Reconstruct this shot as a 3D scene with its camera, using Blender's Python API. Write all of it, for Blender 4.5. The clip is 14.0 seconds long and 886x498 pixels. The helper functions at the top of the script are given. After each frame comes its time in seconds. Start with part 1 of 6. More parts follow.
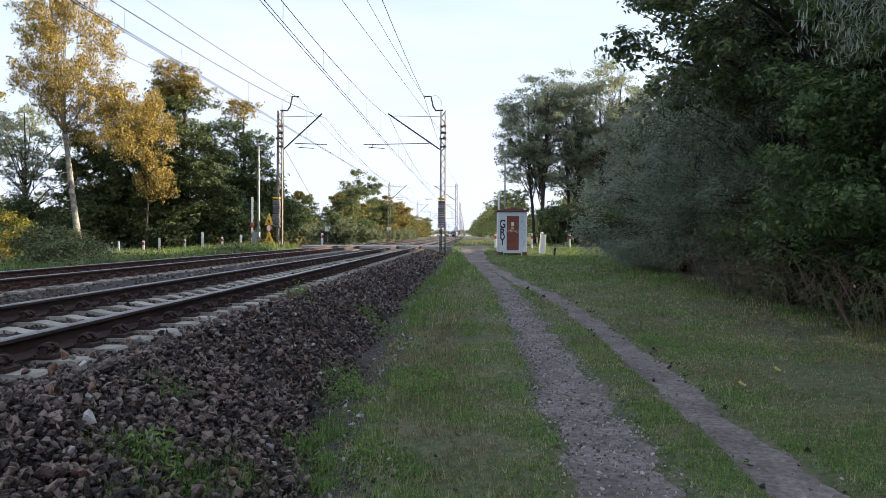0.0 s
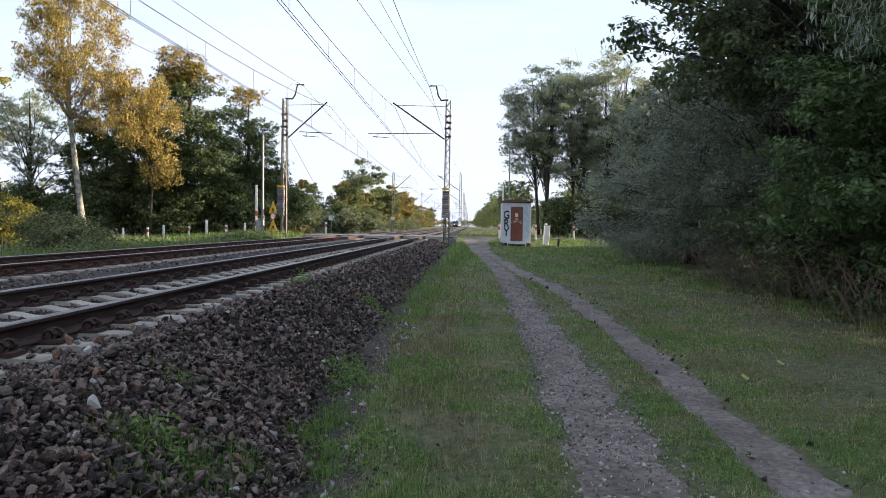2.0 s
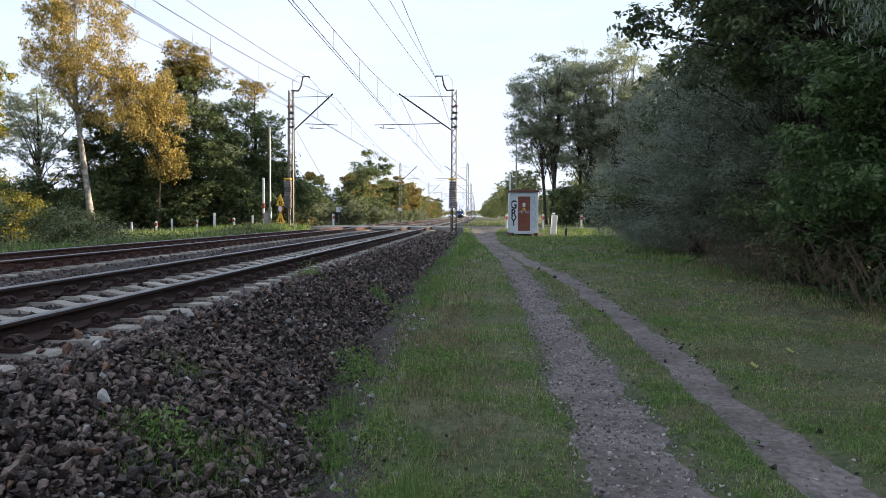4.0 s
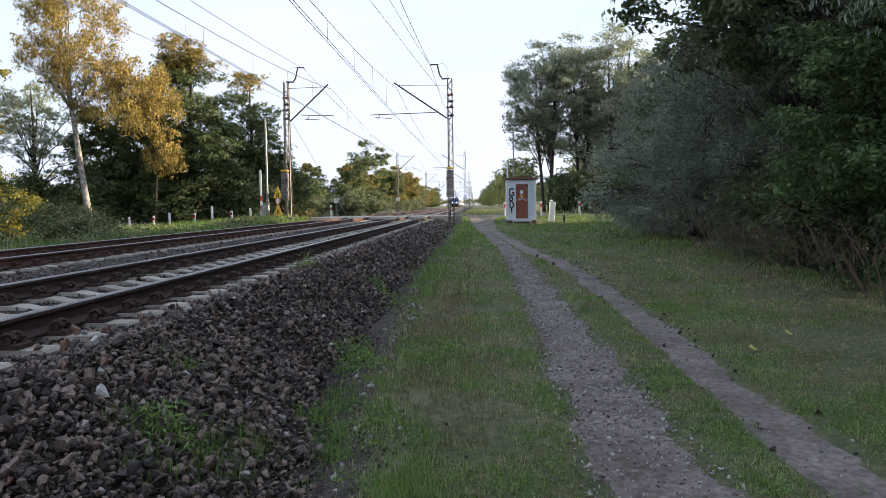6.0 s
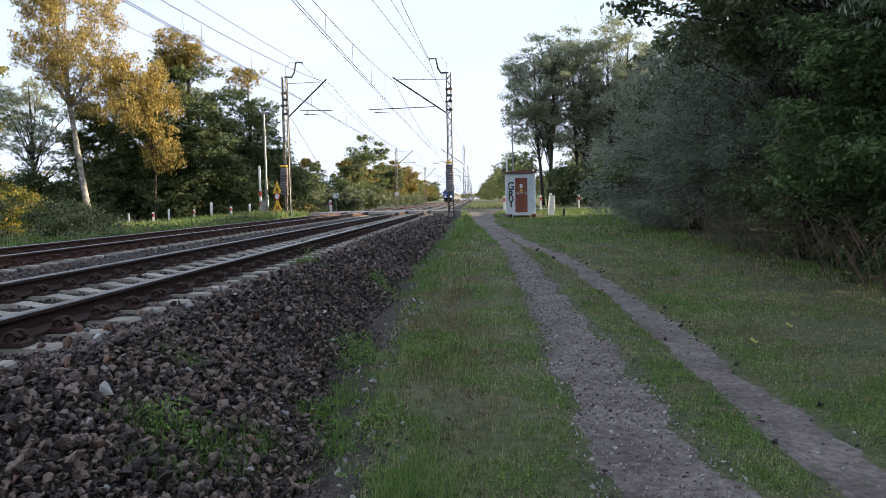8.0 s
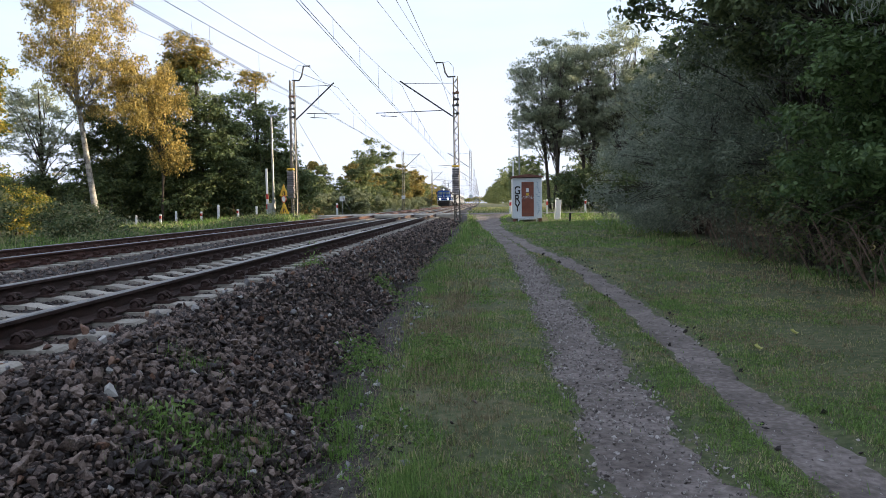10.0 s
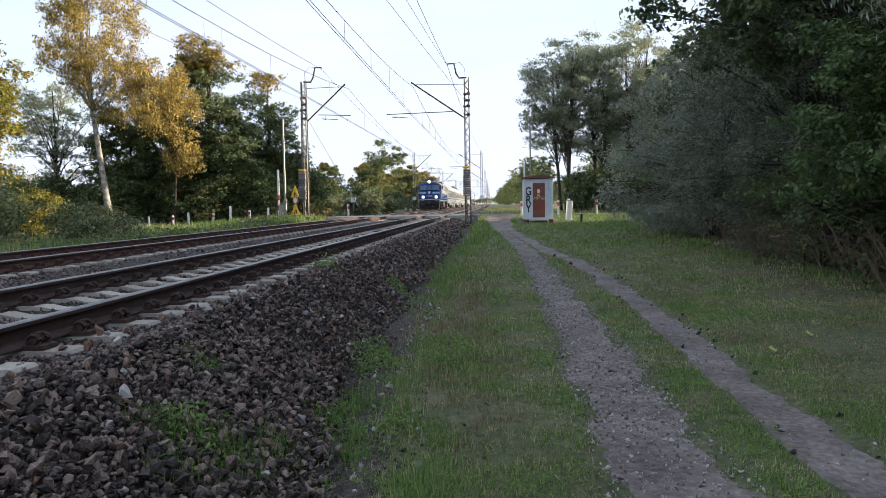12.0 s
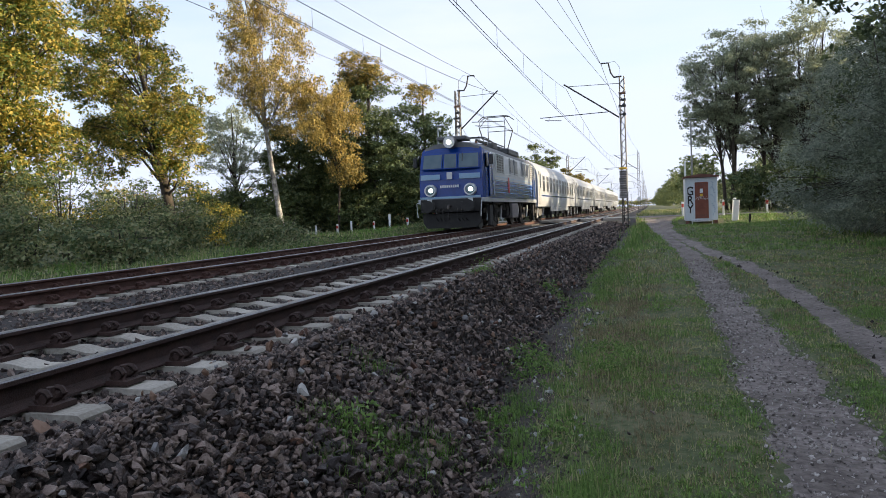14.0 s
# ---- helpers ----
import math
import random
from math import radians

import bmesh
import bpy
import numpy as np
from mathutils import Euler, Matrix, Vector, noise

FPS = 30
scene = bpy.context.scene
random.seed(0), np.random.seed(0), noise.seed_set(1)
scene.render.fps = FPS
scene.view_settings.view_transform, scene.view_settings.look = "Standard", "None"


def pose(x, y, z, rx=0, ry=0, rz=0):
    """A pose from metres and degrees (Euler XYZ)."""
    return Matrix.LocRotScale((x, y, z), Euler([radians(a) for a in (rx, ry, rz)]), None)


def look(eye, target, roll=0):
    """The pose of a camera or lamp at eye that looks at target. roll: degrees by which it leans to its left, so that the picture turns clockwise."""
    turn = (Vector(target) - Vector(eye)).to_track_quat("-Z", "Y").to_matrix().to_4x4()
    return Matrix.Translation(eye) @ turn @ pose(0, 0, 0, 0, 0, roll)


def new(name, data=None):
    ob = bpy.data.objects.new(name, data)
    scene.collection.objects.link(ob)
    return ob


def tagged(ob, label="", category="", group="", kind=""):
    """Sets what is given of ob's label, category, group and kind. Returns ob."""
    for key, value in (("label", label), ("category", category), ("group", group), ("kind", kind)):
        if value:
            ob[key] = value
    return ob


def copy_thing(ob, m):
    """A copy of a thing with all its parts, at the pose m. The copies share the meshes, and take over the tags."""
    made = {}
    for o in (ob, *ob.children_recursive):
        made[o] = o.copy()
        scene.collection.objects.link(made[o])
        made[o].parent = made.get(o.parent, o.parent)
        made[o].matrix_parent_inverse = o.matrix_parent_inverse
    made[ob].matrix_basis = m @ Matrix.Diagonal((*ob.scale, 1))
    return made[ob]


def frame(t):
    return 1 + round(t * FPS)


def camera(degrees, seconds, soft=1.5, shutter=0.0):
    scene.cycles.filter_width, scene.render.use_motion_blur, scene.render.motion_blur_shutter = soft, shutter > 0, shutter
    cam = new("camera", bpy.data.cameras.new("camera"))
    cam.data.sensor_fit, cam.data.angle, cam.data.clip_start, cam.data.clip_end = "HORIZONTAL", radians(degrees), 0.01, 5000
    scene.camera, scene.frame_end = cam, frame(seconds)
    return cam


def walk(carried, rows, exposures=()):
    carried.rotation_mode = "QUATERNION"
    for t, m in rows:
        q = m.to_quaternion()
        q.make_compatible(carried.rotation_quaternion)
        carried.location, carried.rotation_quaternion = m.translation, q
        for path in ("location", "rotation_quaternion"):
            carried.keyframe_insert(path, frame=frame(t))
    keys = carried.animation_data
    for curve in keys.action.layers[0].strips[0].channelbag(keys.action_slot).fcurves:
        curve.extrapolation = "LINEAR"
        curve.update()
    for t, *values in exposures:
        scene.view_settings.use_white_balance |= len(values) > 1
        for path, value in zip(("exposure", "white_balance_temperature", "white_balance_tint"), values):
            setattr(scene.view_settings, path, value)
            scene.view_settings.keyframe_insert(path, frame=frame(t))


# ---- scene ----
# ---- camera ----
cam = camera(62.67, 14.0, soft=0.7)
EYE = (0.0, 0.0, 1.65)


def turned(yaw, pitch, roll, eye=EYE):
    """A hand-held pose: level turn to the left, tilt, lean."""
    return (Matrix.Translation(eye) @ pose(0, 0, 0, 0, 0, yaw) @ pose(0, 0, 0, pitch)
            @ pose(0, 0, 0, 0, roll) @ pose(0, 0, 0, 90))


PATH = [
    (0.0, 1.79, -1.05, -0.27, -0.000, -0.000, -0.000),
    (0.5, 1.90, -1.04, -0.73, 0.004, 0.007, -0.004),
    (1.0, 1.90, -1.28, -1.08, -0.004, 0.014, -0.008),
    (1.5, 1.90, -1.49, -1.09, -0.011, 0.009, -0.006),
    (2.0, 2.06, -1.82, -0.90, -0.008, 0.006, -0.005),
    (2.5, 2.51, -2.05, -0.61, -0.002, -0.001, 0.002),
    (3.0, 2.66, -2.24, -0.42, 0.001, 0.005, 0.000),
    (5.5, 2.47, -3.16, 0.27, -0.000, 0.020, -0.002),
    (6.0, 2.57, -3.43, 0.83, 0.018, 0.024, -0.004),
    (6.5, 2.65, -3.66, 1.38, 0.019, 0.023, -0.005),
    (7.0, 2.65, -3.74, 1.44, 0.010, 0.026, -0.002),
    (7.5, 2.59, -3.79, 1.44, 0.005, 0.025, 0.000),
    (8.0, 2.54, -3.88, 1.20, 0.004, 0.020, 0.004),
    (10.5, 3.13, -3.56, 0.84, 0.024, 0.004, 0.012),
    (11.0, 3.26, -3.58, 0.81, 0.021, 0.010, 0.012),
    (11.5, 3.54, -3.56, 0.88, 0.011, 0.012, 0.013),
    (12.0, 3.88, -3.50, 0.95, 0.009, 0.009, 0.016),
    (12.5, 4.45, -3.47, 1.07, 0.010, 0.007, 0.014),
    (13.0, 5.62, -3.44, 1.22, 0.007, 0.009, 0.018),
    (13.5, 8.68, -3.27, 1.43, 0.012, -0.006, 0.028),
    (14.0, 15.96, -2.78, 2.36, -0.027, -0.010, 0.020),
]
walk(cam, [(t, turned(a, b, c, (x, y, EYE[2] + z))) for t, a, b, c, x, y, z in PATH], exposures=[(0.0, 1.60, 6230, 8.4), (12.5, 1.60, 6230, 8.4), (14.0, 1.49, 6230, 8.4)])

# ---- light: low sun over the wood beside the path ----
SUN_EL, SUN_AZ = 12.0, 74.0
world = bpy.data.worlds.new("sky")
scene.world = world
world.use_nodes = True
nt = world.node_tree
nt.nodes.clear()
sky = nt.nodes.new("ShaderNodeTexSky")
sky.sky_type, sky.sun_disc = "NISHITA", False
sky.sun_elevation, sky.sun_rotation = radians(SUN_EL), radians(SUN_AZ)
sky.air_density, sky.dust_density, sky.ozone_density = 1.0, 1.6, 1.0
tc = nt.nodes.new("ShaderNodeTexCoord")
mp = nt.nodes.new("ShaderNodeMapping")
mp.inputs["Scale"].default_value = (1.0, 1.6, 5.0)
cl = nt.nodes.new("ShaderNodeTexNoise")
cl.inputs["Scale"].default_value, cl.inputs["Detail"].default_value = 2.2, 7.0
cr = nt.nodes.new("ShaderNodeValToRGB")
cr.color_ramp.elements[0].position, cr.color_ramp.elements[1].position = 0.42, 0.78
cr.color_ramp.elements[1].color = (0.55, 0.55, 0.55, 1)
mx = nt.nodes.new("ShaderNodeMix")
mx.data_type = "RGBA"
mx.inputs["B"].default_value = (2.95, 3.12, 3.7, 1)
bg = nt.nodes.new("ShaderNodeBackground")
bg.inputs["Strength"].default_value = 0.113
wo = nt.nodes.new("ShaderNodeOutputWorld")
nt.links.new(tc.outputs["Generated"], mp.inputs["Vector"])
nt.links.new(mp.outputs["Vector"], cl.inputs["Vector"])
nt.links.new(cl.outputs["Fac"], cr.inputs["Fac"])
sep = nt.nodes.new("ShaderNodeSeparateXYZ")
hz = nt.nodes.new("ShaderNodeMapRange")
hz.inputs["From Min"].default_value, hz.inputs["From Max"].default_value = 0.0, 0.42
hz.inputs["To Min"].default_value, hz.inputs["To Max"].default_value = 0.85, 0.45
mxx = nt.nodes.new("ShaderNodeMath")
mxx.operation, mxx.use_clamp = "ADD", True
nt.links.new(tc.outputs["Generated"], sep.inputs[0])
nt.links.new(sep.outputs["Z"], hz.inputs["Value"])
nt.links.new(hz.outputs["Result"], mxx.inputs[0])
nt.links.new(cr.outputs["Color"], mxx.inputs[1])
nt.links.new(mxx.outputs[0], mx.inputs["Factor"])
nt.links.new(sky.outputs["Color"], mx.inputs["A"])
nt.links.new(mx.outputs["Result"], bg.inputs["Color"])
nt.links.new(bg.outputs["Background"], wo.inputs["Surface"])

sun = new("sun", bpy.data.lights.new("sun", "SUN"))
sun.data.energy, sun.data.angle, sun.data.color = 3.5, radians(0.6), (1.0, 0.79, 0.52)
_e, _a = radians(SUN_EL), radians(SUN_AZ)
sun.matrix_basis = look((60, 0, 40), (60 - math.cos(_e) * math.sin(_a), -math.cos(_e) * math.cos(_a), 40 - math.sin(_e)))

# ---- materials ----


def surface(name, cols, scale=3.0, rough=0.7, metal=0.0, bump=0.0, bscale=60.0, vary=None, amount=0.35, thin=0.0, fine=0.5):
    """Two or three colours mixed by noise at two scales; vary: 'island' or 'object' shifts the brightness of each piece."""
    m = bpy.data.materials.new(name)
    m.use_nodes = True
    t = m.node_tree
    p = t.nodes["Principled BSDF"]
    co = t.nodes.new("ShaderNodeTexCoord")
    n1, n2 = t.nodes.new("ShaderNodeTexNoise"), t.nodes.new("ShaderNodeTexNoise")
    n1.inputs["Scale"].default_value, n1.inputs["Detail"].default_value = scale, 5
    n2.inputs["Scale"].default_value, n2.inputs["Detail"].default_value = scale * 11, 4
    t.links.new(co.outputs["Object"], n1.inputs["Vector"])
    t.links.new(co.outputs["Object"], n2.inputs["Vector"])
    mixn = t.nodes.new("ShaderNodeMix")
    mixn.inputs["Factor"].default_value = fine
    t.links.new(n1.outputs["Fac"], mixn.inputs["A"])
    t.links.new(n2.outputs["Fac"], mixn.inputs["B"])
    ramp = t.nodes.new("ShaderNodeValToRGB")
    els = ramp.color_ramp.elements
    els[0].position, els[1].position = 0.36, 0.64
    els[0].color, els[1].color = (*cols[0], 1), (*cols[-1], 1)
    if len(cols) == 3:
        els.new(0.5).color = (*cols[1], 1)
    if vary:
        if vary == "island":
            rnd = t.nodes.new("ShaderNodeNewGeometry").outputs["Random Per Island"]
        else:
            rnd = t.nodes.new("ShaderNodeObjectInfo").outputs["Random"]
        add = t.nodes.new("ShaderNodeMath")
        add.operation = "MULTIPLY_ADD"
        add.inputs[1].default_value, add.inputs[2].default_value = amount, -amount / 2
        t.links.new(rnd, add.inputs[0])
        s = t.nodes.new("ShaderNodeMath")
        t.links.new(mixn.outputs["Result"], s.inputs[0])
        t.links.new(add.outputs[0], s.inputs[1])
        t.links.new(s.outputs[0], ramp.inputs["Fac"])
    else:
        t.links.new(mixn.outputs["Result"], ramp.inputs["Fac"])
    t.links.new(ramp.outputs["Color"], p.inputs["Base Color"])
    p.inputs["Roughness"].default_value, p.inputs["Metallic"].default_value = rough, metal
    if bump:
        nb = t.nodes.new("ShaderNodeTexNoise")
        nb.inputs["Scale"].default_value, nb.inputs["Detail"].default_value = bscale, 4
        t.links.new(co.outputs["Object"], nb.inputs["Vector"])
        b = t.nodes.new("ShaderNodeBump")
        b.inputs["Strength"].default_value, b.inputs["Distance"].default_value = bump, 0.02
        t.links.new(nb.outputs["Fac"], b.inputs["Height"])
        t.links.new(b.outputs["Normal"], p.inputs["Normal"])
    if thin:
        tr = t.nodes.new("ShaderNodeBsdfTranslucent")
        ms = t.nodes.new("ShaderNodeMixShader")
        ms.inputs[0].default_value = thin
        t.links.new(ramp.outputs["Color"], tr.inputs["Color"])
        t.links.new(p.outputs[0], ms.inputs[1])
        t.links.new(tr.outputs[0], ms.inputs[2])
        t.links.new(ms.outputs[0], t.nodes["Material Output"].inputs["Surface"])
    return m


def leafy(name, cols, rough=0.6, thin=0.35, scale=0.35):
    return surface(name, cols, scale, rough, vary="island", amount=0.62, thin=thin, fine=0.2)


def glow(name, col, power):
    m = bpy.data.materials.new(name)
    m.use_nodes = True
    p = m.node_tree.nodes["Principled BSDF"]
    p.inputs["Base Color"].default_value = (*col, 1)
    p.inputs["Emission Color"].default_value = (*col, 1)
    p.inputs["Emission Strength"].default_value = power
    return m


M = {
    "soil": surface("soil_and_turf", [(0.05, 0.07, 0.024), (0.10, 0.115, 0.048), (0.17, 0.155, 0.085)], 1.1, 0.95, bump=1.0, bscale=45, fine=0.62),
    "rut": surface("trodden_dirt", [(0.10, 0.080, 0.070), (0.18, 0.15, 0.135), (0.30, 0.255, 0.235)], 1.6, 0.92, bump=0.8, bscale=35),
    "verge": surface("stony_earth", [(0.026, 0.021, 0.017), (0.055, 0.045, 0.037), (0.11, 0.09, 0.075)], 2.2, 0.95, bump=1.0, bscale=40, fine=0.6),
    "bed": surface("ballast_bed", [(0.020, 0.016, 0.014), (0.05, 0.04, 0.036)], 6, 0.9, bump=1.0, bscale=25),
    "stone": surface("ballast_stone", [(0.026, 0.0175, 0.0155), (0.080, 0.056, 0.048), (0.25, 0.185, 0.152)], 9, 0.62, bump=0.5, bscale=90, vary="island", amount=0.42, fine=0.4),
    "concrete": surface("sleeper_concrete", [(0.31, 0.28, 0.235), (0.52, 0.475, 0.41)], 4, 0.85, bump=0.3, bscale=120, vary="object", amount=0.2),
    "rust": surface("rusty_rail_side", [(0.035, 0.02, 0.017), (0.075, 0.04, 0.032)], 8, 0.75, bump=0.4, bscale=150),
    "rust_red": surface("red_rusty_rail_side", [(0.055, 0.024, 0.018), (0.11, 0.05, 0.036)], 8, 0.8, bump=0.4, bscale=150),
    "polish": surface("worn_rail_head", [(0.16, 0.15, 0.15), (0.30, 0.29, 0.29)], 5, 0.38, 1.0),
    "asphalt": surface("old_asphalt", [(0.10, 0.095, 0.09), (0.17, 0.16, 0.15)], 2, 0.85, bump=0.3, bscale=140),
    "steel": surface("weathered_mast_steel", [(0.07, 0.075, 0.075), (0.15, 0.15, 0.14), (0.10, 0.07, 0.05)], 5, 0.55, 0.6),
    "dark_steel": surface("dark_bare_steel", [(0.03, 0.028, 0.028), (0.075, 0.07, 0.068)], 6, 0.55, 0.3),
    "zinc": surface("galvanised_steel", [(0.20, 0.21, 0.215), (0.32, 0.33, 0.33)], 7, 0.45, 0.7),
    "wire": surface("copper_wire", [(0.05, 0.05, 0.05), (0.10, 0.09, 0.08)], 2, 0.5, 0.6),
    "weight": surface("stacked_weights", [(0.12, 0.11, 0.11), (0.22, 0.2, 0.2)], 6, 0.8, bump=0.4, vary="object"),
    "yellow": surface("yellow_paint", [(0.62, 0.36, 0.03), (0.75, 0.48, 0.05)], 5, 0.55),
    "white": surface("white_paint", [(0.62, 0.64, 0.66), (0.78, 0.79, 0.8)], 3, 0.55, bump=0.1),
    "red": surface("red_paint", [(0.42, 0.035, 0.03), (0.55, 0.06, 0.045)], 4, 0.5),
    "black": surface("black_paint", [(0.012, 0.012, 0.014), (0.03, 0.03, 0.03)], 4, 0.5),
    "bark": surface("tree_bark", [(0.03, 0.024, 0.02), (0.085, 0.07, 0.055)], 5, 0.95, bump=1.0, bscale=14),
    "birch_bark": surface("birch_bark", [(0.035, 0.03, 0.028), (0.32, 0.305, 0.285), (0.54, 0.52, 0.49)], 3.5, 0.8, bump=0.5),
    "turned": leafy("turned_sunlit_alder_leaves", [(0.16, 0.155, 0.045), (0.33, 0.255, 0.065), (0.45, 0.32, 0.08)]),
    "far_green": leafy("far_green_leaves", [(0.11, 0.145, 0.062), (0.22, 0.25, 0.10)], scale=0.2, thin=0.5),
    "far_gold": leafy("far_gold_leaves", [(0.18, 0.165, 0.055), (0.36, 0.27, 0.08)], scale=0.2, thin=0.5),
    "sallow": leafy("pale_sallow_leaves", [(0.17, 0.20, 0.11), (0.31, 0.33, 0.19)], scale=0.4, thin=0.5),
    "grass": leafy("grass_blades", [(0.125, 0.185, 0.05), (0.26, 0.32, 0.095), (0.50, 0.45, 0.25)], scale=0.9),
    "lush": leafy("lush_grass", [(0.12, 0.20, 0.05), (0.25, 0.37, 0.10)], scale=1.5),
    "hay": leafy("faded_grass", [(0.19, 0.155, 0.09), (0.38, 0.32, 0.19)], scale=1.5),
    "pale_leaf": surface("pale_yellow_leaf", [(0.50, 0.50, 0.14), (0.66, 0.64, 0.24)], 20, 0.6, thin=0.3),
    "weed": leafy("bright_weeds", [(0.095, 0.175, 0.035), (0.20, 0.33, 0.07)], scale=2),
    "willow": leafy("grey_willow_leaves", [(0.20, 0.235, 0.185), (0.40, 0.43, 0.335)]),
    "willow_dark": leafy("dark_willow_leaves", [(0.10, 0.125, 0.085), (0.22, 0.25, 0.17)]),
    "oak": leafy("oak_leaves", [(0.064, 0.091, 0.038), (0.155, 0.187, 0.077)]),
    "hornbeam": leafy("hornbeam_leaves", [(0.055, 0.10, 0.03), (0.135, 0.20, 0.066)]),
    "alder": leafy("alder_leaves", [(0.072, 0.108, 0.041), (0.180, 0.216, 0.078)]),
    "birch_leaf": leafy("golden_birch_leaves", [(0.21, 0.175, 0.055), (0.42, 0.315, 0.08), (0.54, 0.41, 0.12)]),
    "maple": leafy("turning_maple_leaves", [(0.10, 0.145, 0.028), (0.25, 0.255, 0.042), (0.42, 0.32, 0.055)]),
    "shrub": leafy("shrub_leaves", [(0.072, 0.108, 0.042), (0.168, 0.204, 0.082), (0.23, 0.235, 0.11)]),
    # paler copy of the alder leaves; the backlight is put into the colour
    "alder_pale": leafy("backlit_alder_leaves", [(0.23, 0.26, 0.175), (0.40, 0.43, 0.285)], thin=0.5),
    "reed": leafy("dry_reeds", [(0.2, 0.16, 0.06), (0.36, 0.28, 0.11)]),
    "far": leafy("far_wood_leaves", [(0.12, 0.16, 0.06), (0.23, 0.25, 0.09), (0.38, 0.29, 0.09)], scale=0.12, thin=0.5),
}

# ---- building helpers ----
rng = np.random.default_rng(5)


def part(name, bm, material, parent=None, label="", smooth=False):
    """Links a bmesh as one mesh object under a thing or a part."""
    me = bpy.data.meshes.new(name)
    if smooth:
        for fc in bm.faces:
            fc.smooth = True
    bm.to_mesh(me)
    bm.free()
    me.materials.append(material)
    ob = new(name, me)
    ob.parent = parent
    if label:
        ob["label"] = label
    return ob


def thing(name, label, category, group="", kind="", at=(0, 0, 0), rz=0):
    ob = new(name)
    ob.matrix_basis = pose(*at, 0, 0, rz)
    return tagged(ob, label, category, group, kind)


def box(bm, c, s, m=None, bevel=0.0):
    """A box of size s round c; m turns it about c."""
    r = bmesh.ops.create_cube(bm, size=1.0, matrix=Matrix.Translation(c) @ (m or Matrix()) @ Matrix.Diagonal((*s, 1)))
    if bevel:
        es = list({e for v in r["verts"] for e in v.link_edges})
        bmesh.ops.bevel(bm, geom=es, offset=bevel, segments=1, affect="EDGES", profile=0.5)
    return bm


def rod(bm, a, b, r, r2=None, n=8):
    a, b = Vector(a), Vector(b)
    d = b - a
    m = Matrix.Translation((a + b) / 2) @ d.to_track_quat("Z", "Y").to_matrix().to_4x4()
    bmesh.ops.create_cone(bm, cap_ends=True, segments=n, radius1=r, radius2=r if r2 is None else r2, depth=d.length, matrix=m)
    return bm


def tube(bm, pts, radii, n=7):
    """A bent, tapered tube through points."""
    rings = []
    for i, p in enumerate(pts):
        d = Vector(pts[min(i + 1, len(pts) - 1)]) - Vector(pts[max(i - 1, 0)])
        q = d.to_track_quat("Z", "Y")
        rings.append([bm.verts.new(Vector(p) + q @ Vector((math.cos(k * math.tau / n) * radii[i], math.sin(k * math.tau / n) * radii[i], 0))) for k in range(n)])
    for r0, r1 in zip(rings, rings[1:]):
        for k in range(n):
            bm.faces.new((r0[k], r0[(k + 1) % n], r1[(k + 1) % n], r1[k]))
    bm.faces.new(rings[-1])
    bm.faces.new(rings[0][::-1])
    return bm


def extrude_profile(bm, prof, y0, y1):
    """A closed x-z outline drawn along y."""
    a = [bm.verts.new((x, y0, z)) for x, z in prof]
    b = [bm.verts.new((x, y1, z)) for x, z in prof]
    for i in range(len(prof)):
        j = (i + 1) % len(prof)
        bm.faces.new((a[i], a[j], b[j], b[i]))
    bm.faces.new(a[::-1])
    bm.faces.new(b)
    bmesh.ops.recalc_face_normals(bm, faces=bm.faces[:])
    return bm


def mesh_object(name, verts, faces, material, parent=None, smooth=False):
    """A mesh from arrays; all faces have the same number of corners."""
    verts, faces = np.asarray(verts, dtype=np.float32), np.asarray(faces, dtype=np.int32)
    me = bpy.data.meshes.new(name)
    k = faces.shape[1]
    me.vertices.add(len(verts))
    me.vertices.foreach_set("co", verts.ravel())
    me.loops.add(faces.size)
    me.loops.foreach_set("vertex_index", faces.ravel())
    me.polygons.add(len(faces))
    me.polygons.foreach_set("loop_start", np.arange(0, faces.size, k, dtype=np.int32))
    me.polygons.foreach_set("use_smooth", np.full(len(faces), smooth))
    me.update(calc_edges=True)
    me.materials.append(material)
    ob = new(name, me)
    ob.parent = parent
    return ob


def rand_rot(n):
    """n random turns as matrices."""
    q = rng.normal(size=(n, 4))
    q /= np.linalg.norm(q, axis=1)[:, None]
    w, x, y, z = q.T
    return np.stack([1 - 2 * (y * y + z * z), 2 * (x * y - z * w), 2 * (x * z + y * w),
                     2 * (x * y + z * w), 1 - 2 * (x * x + z * z), 2 * (y * z - x * w),
                     2 * (x * z - y * w), 2 * (y * z + x * w), 1 - 2 * (x * x + y * y)], -1).reshape(n, 3, 3)


def scatter(base_v, base_f, at, rot, size):
    """Many copies of a small form in one array of corners and faces."""
    n, k = len(at), len(base_v)
    v = np.einsum("nij,nkj->nki", rot, base_v[None] * size[:, None, :]) + at[:, None, :]
    f = base_f[None] + (np.arange(n) * k)[:, None, None]
    return v.reshape(-1, 3), f.reshape(-1, base_f.shape[1])


LEAF_V = np.array([(0, -0.5, 0), (0.28, -0.05, 0.06), (0, 0.5, -0.05), (-0.28, -0.05, 0.06)])
LEAF_F = np.array([(0, 1, 2, 3)])


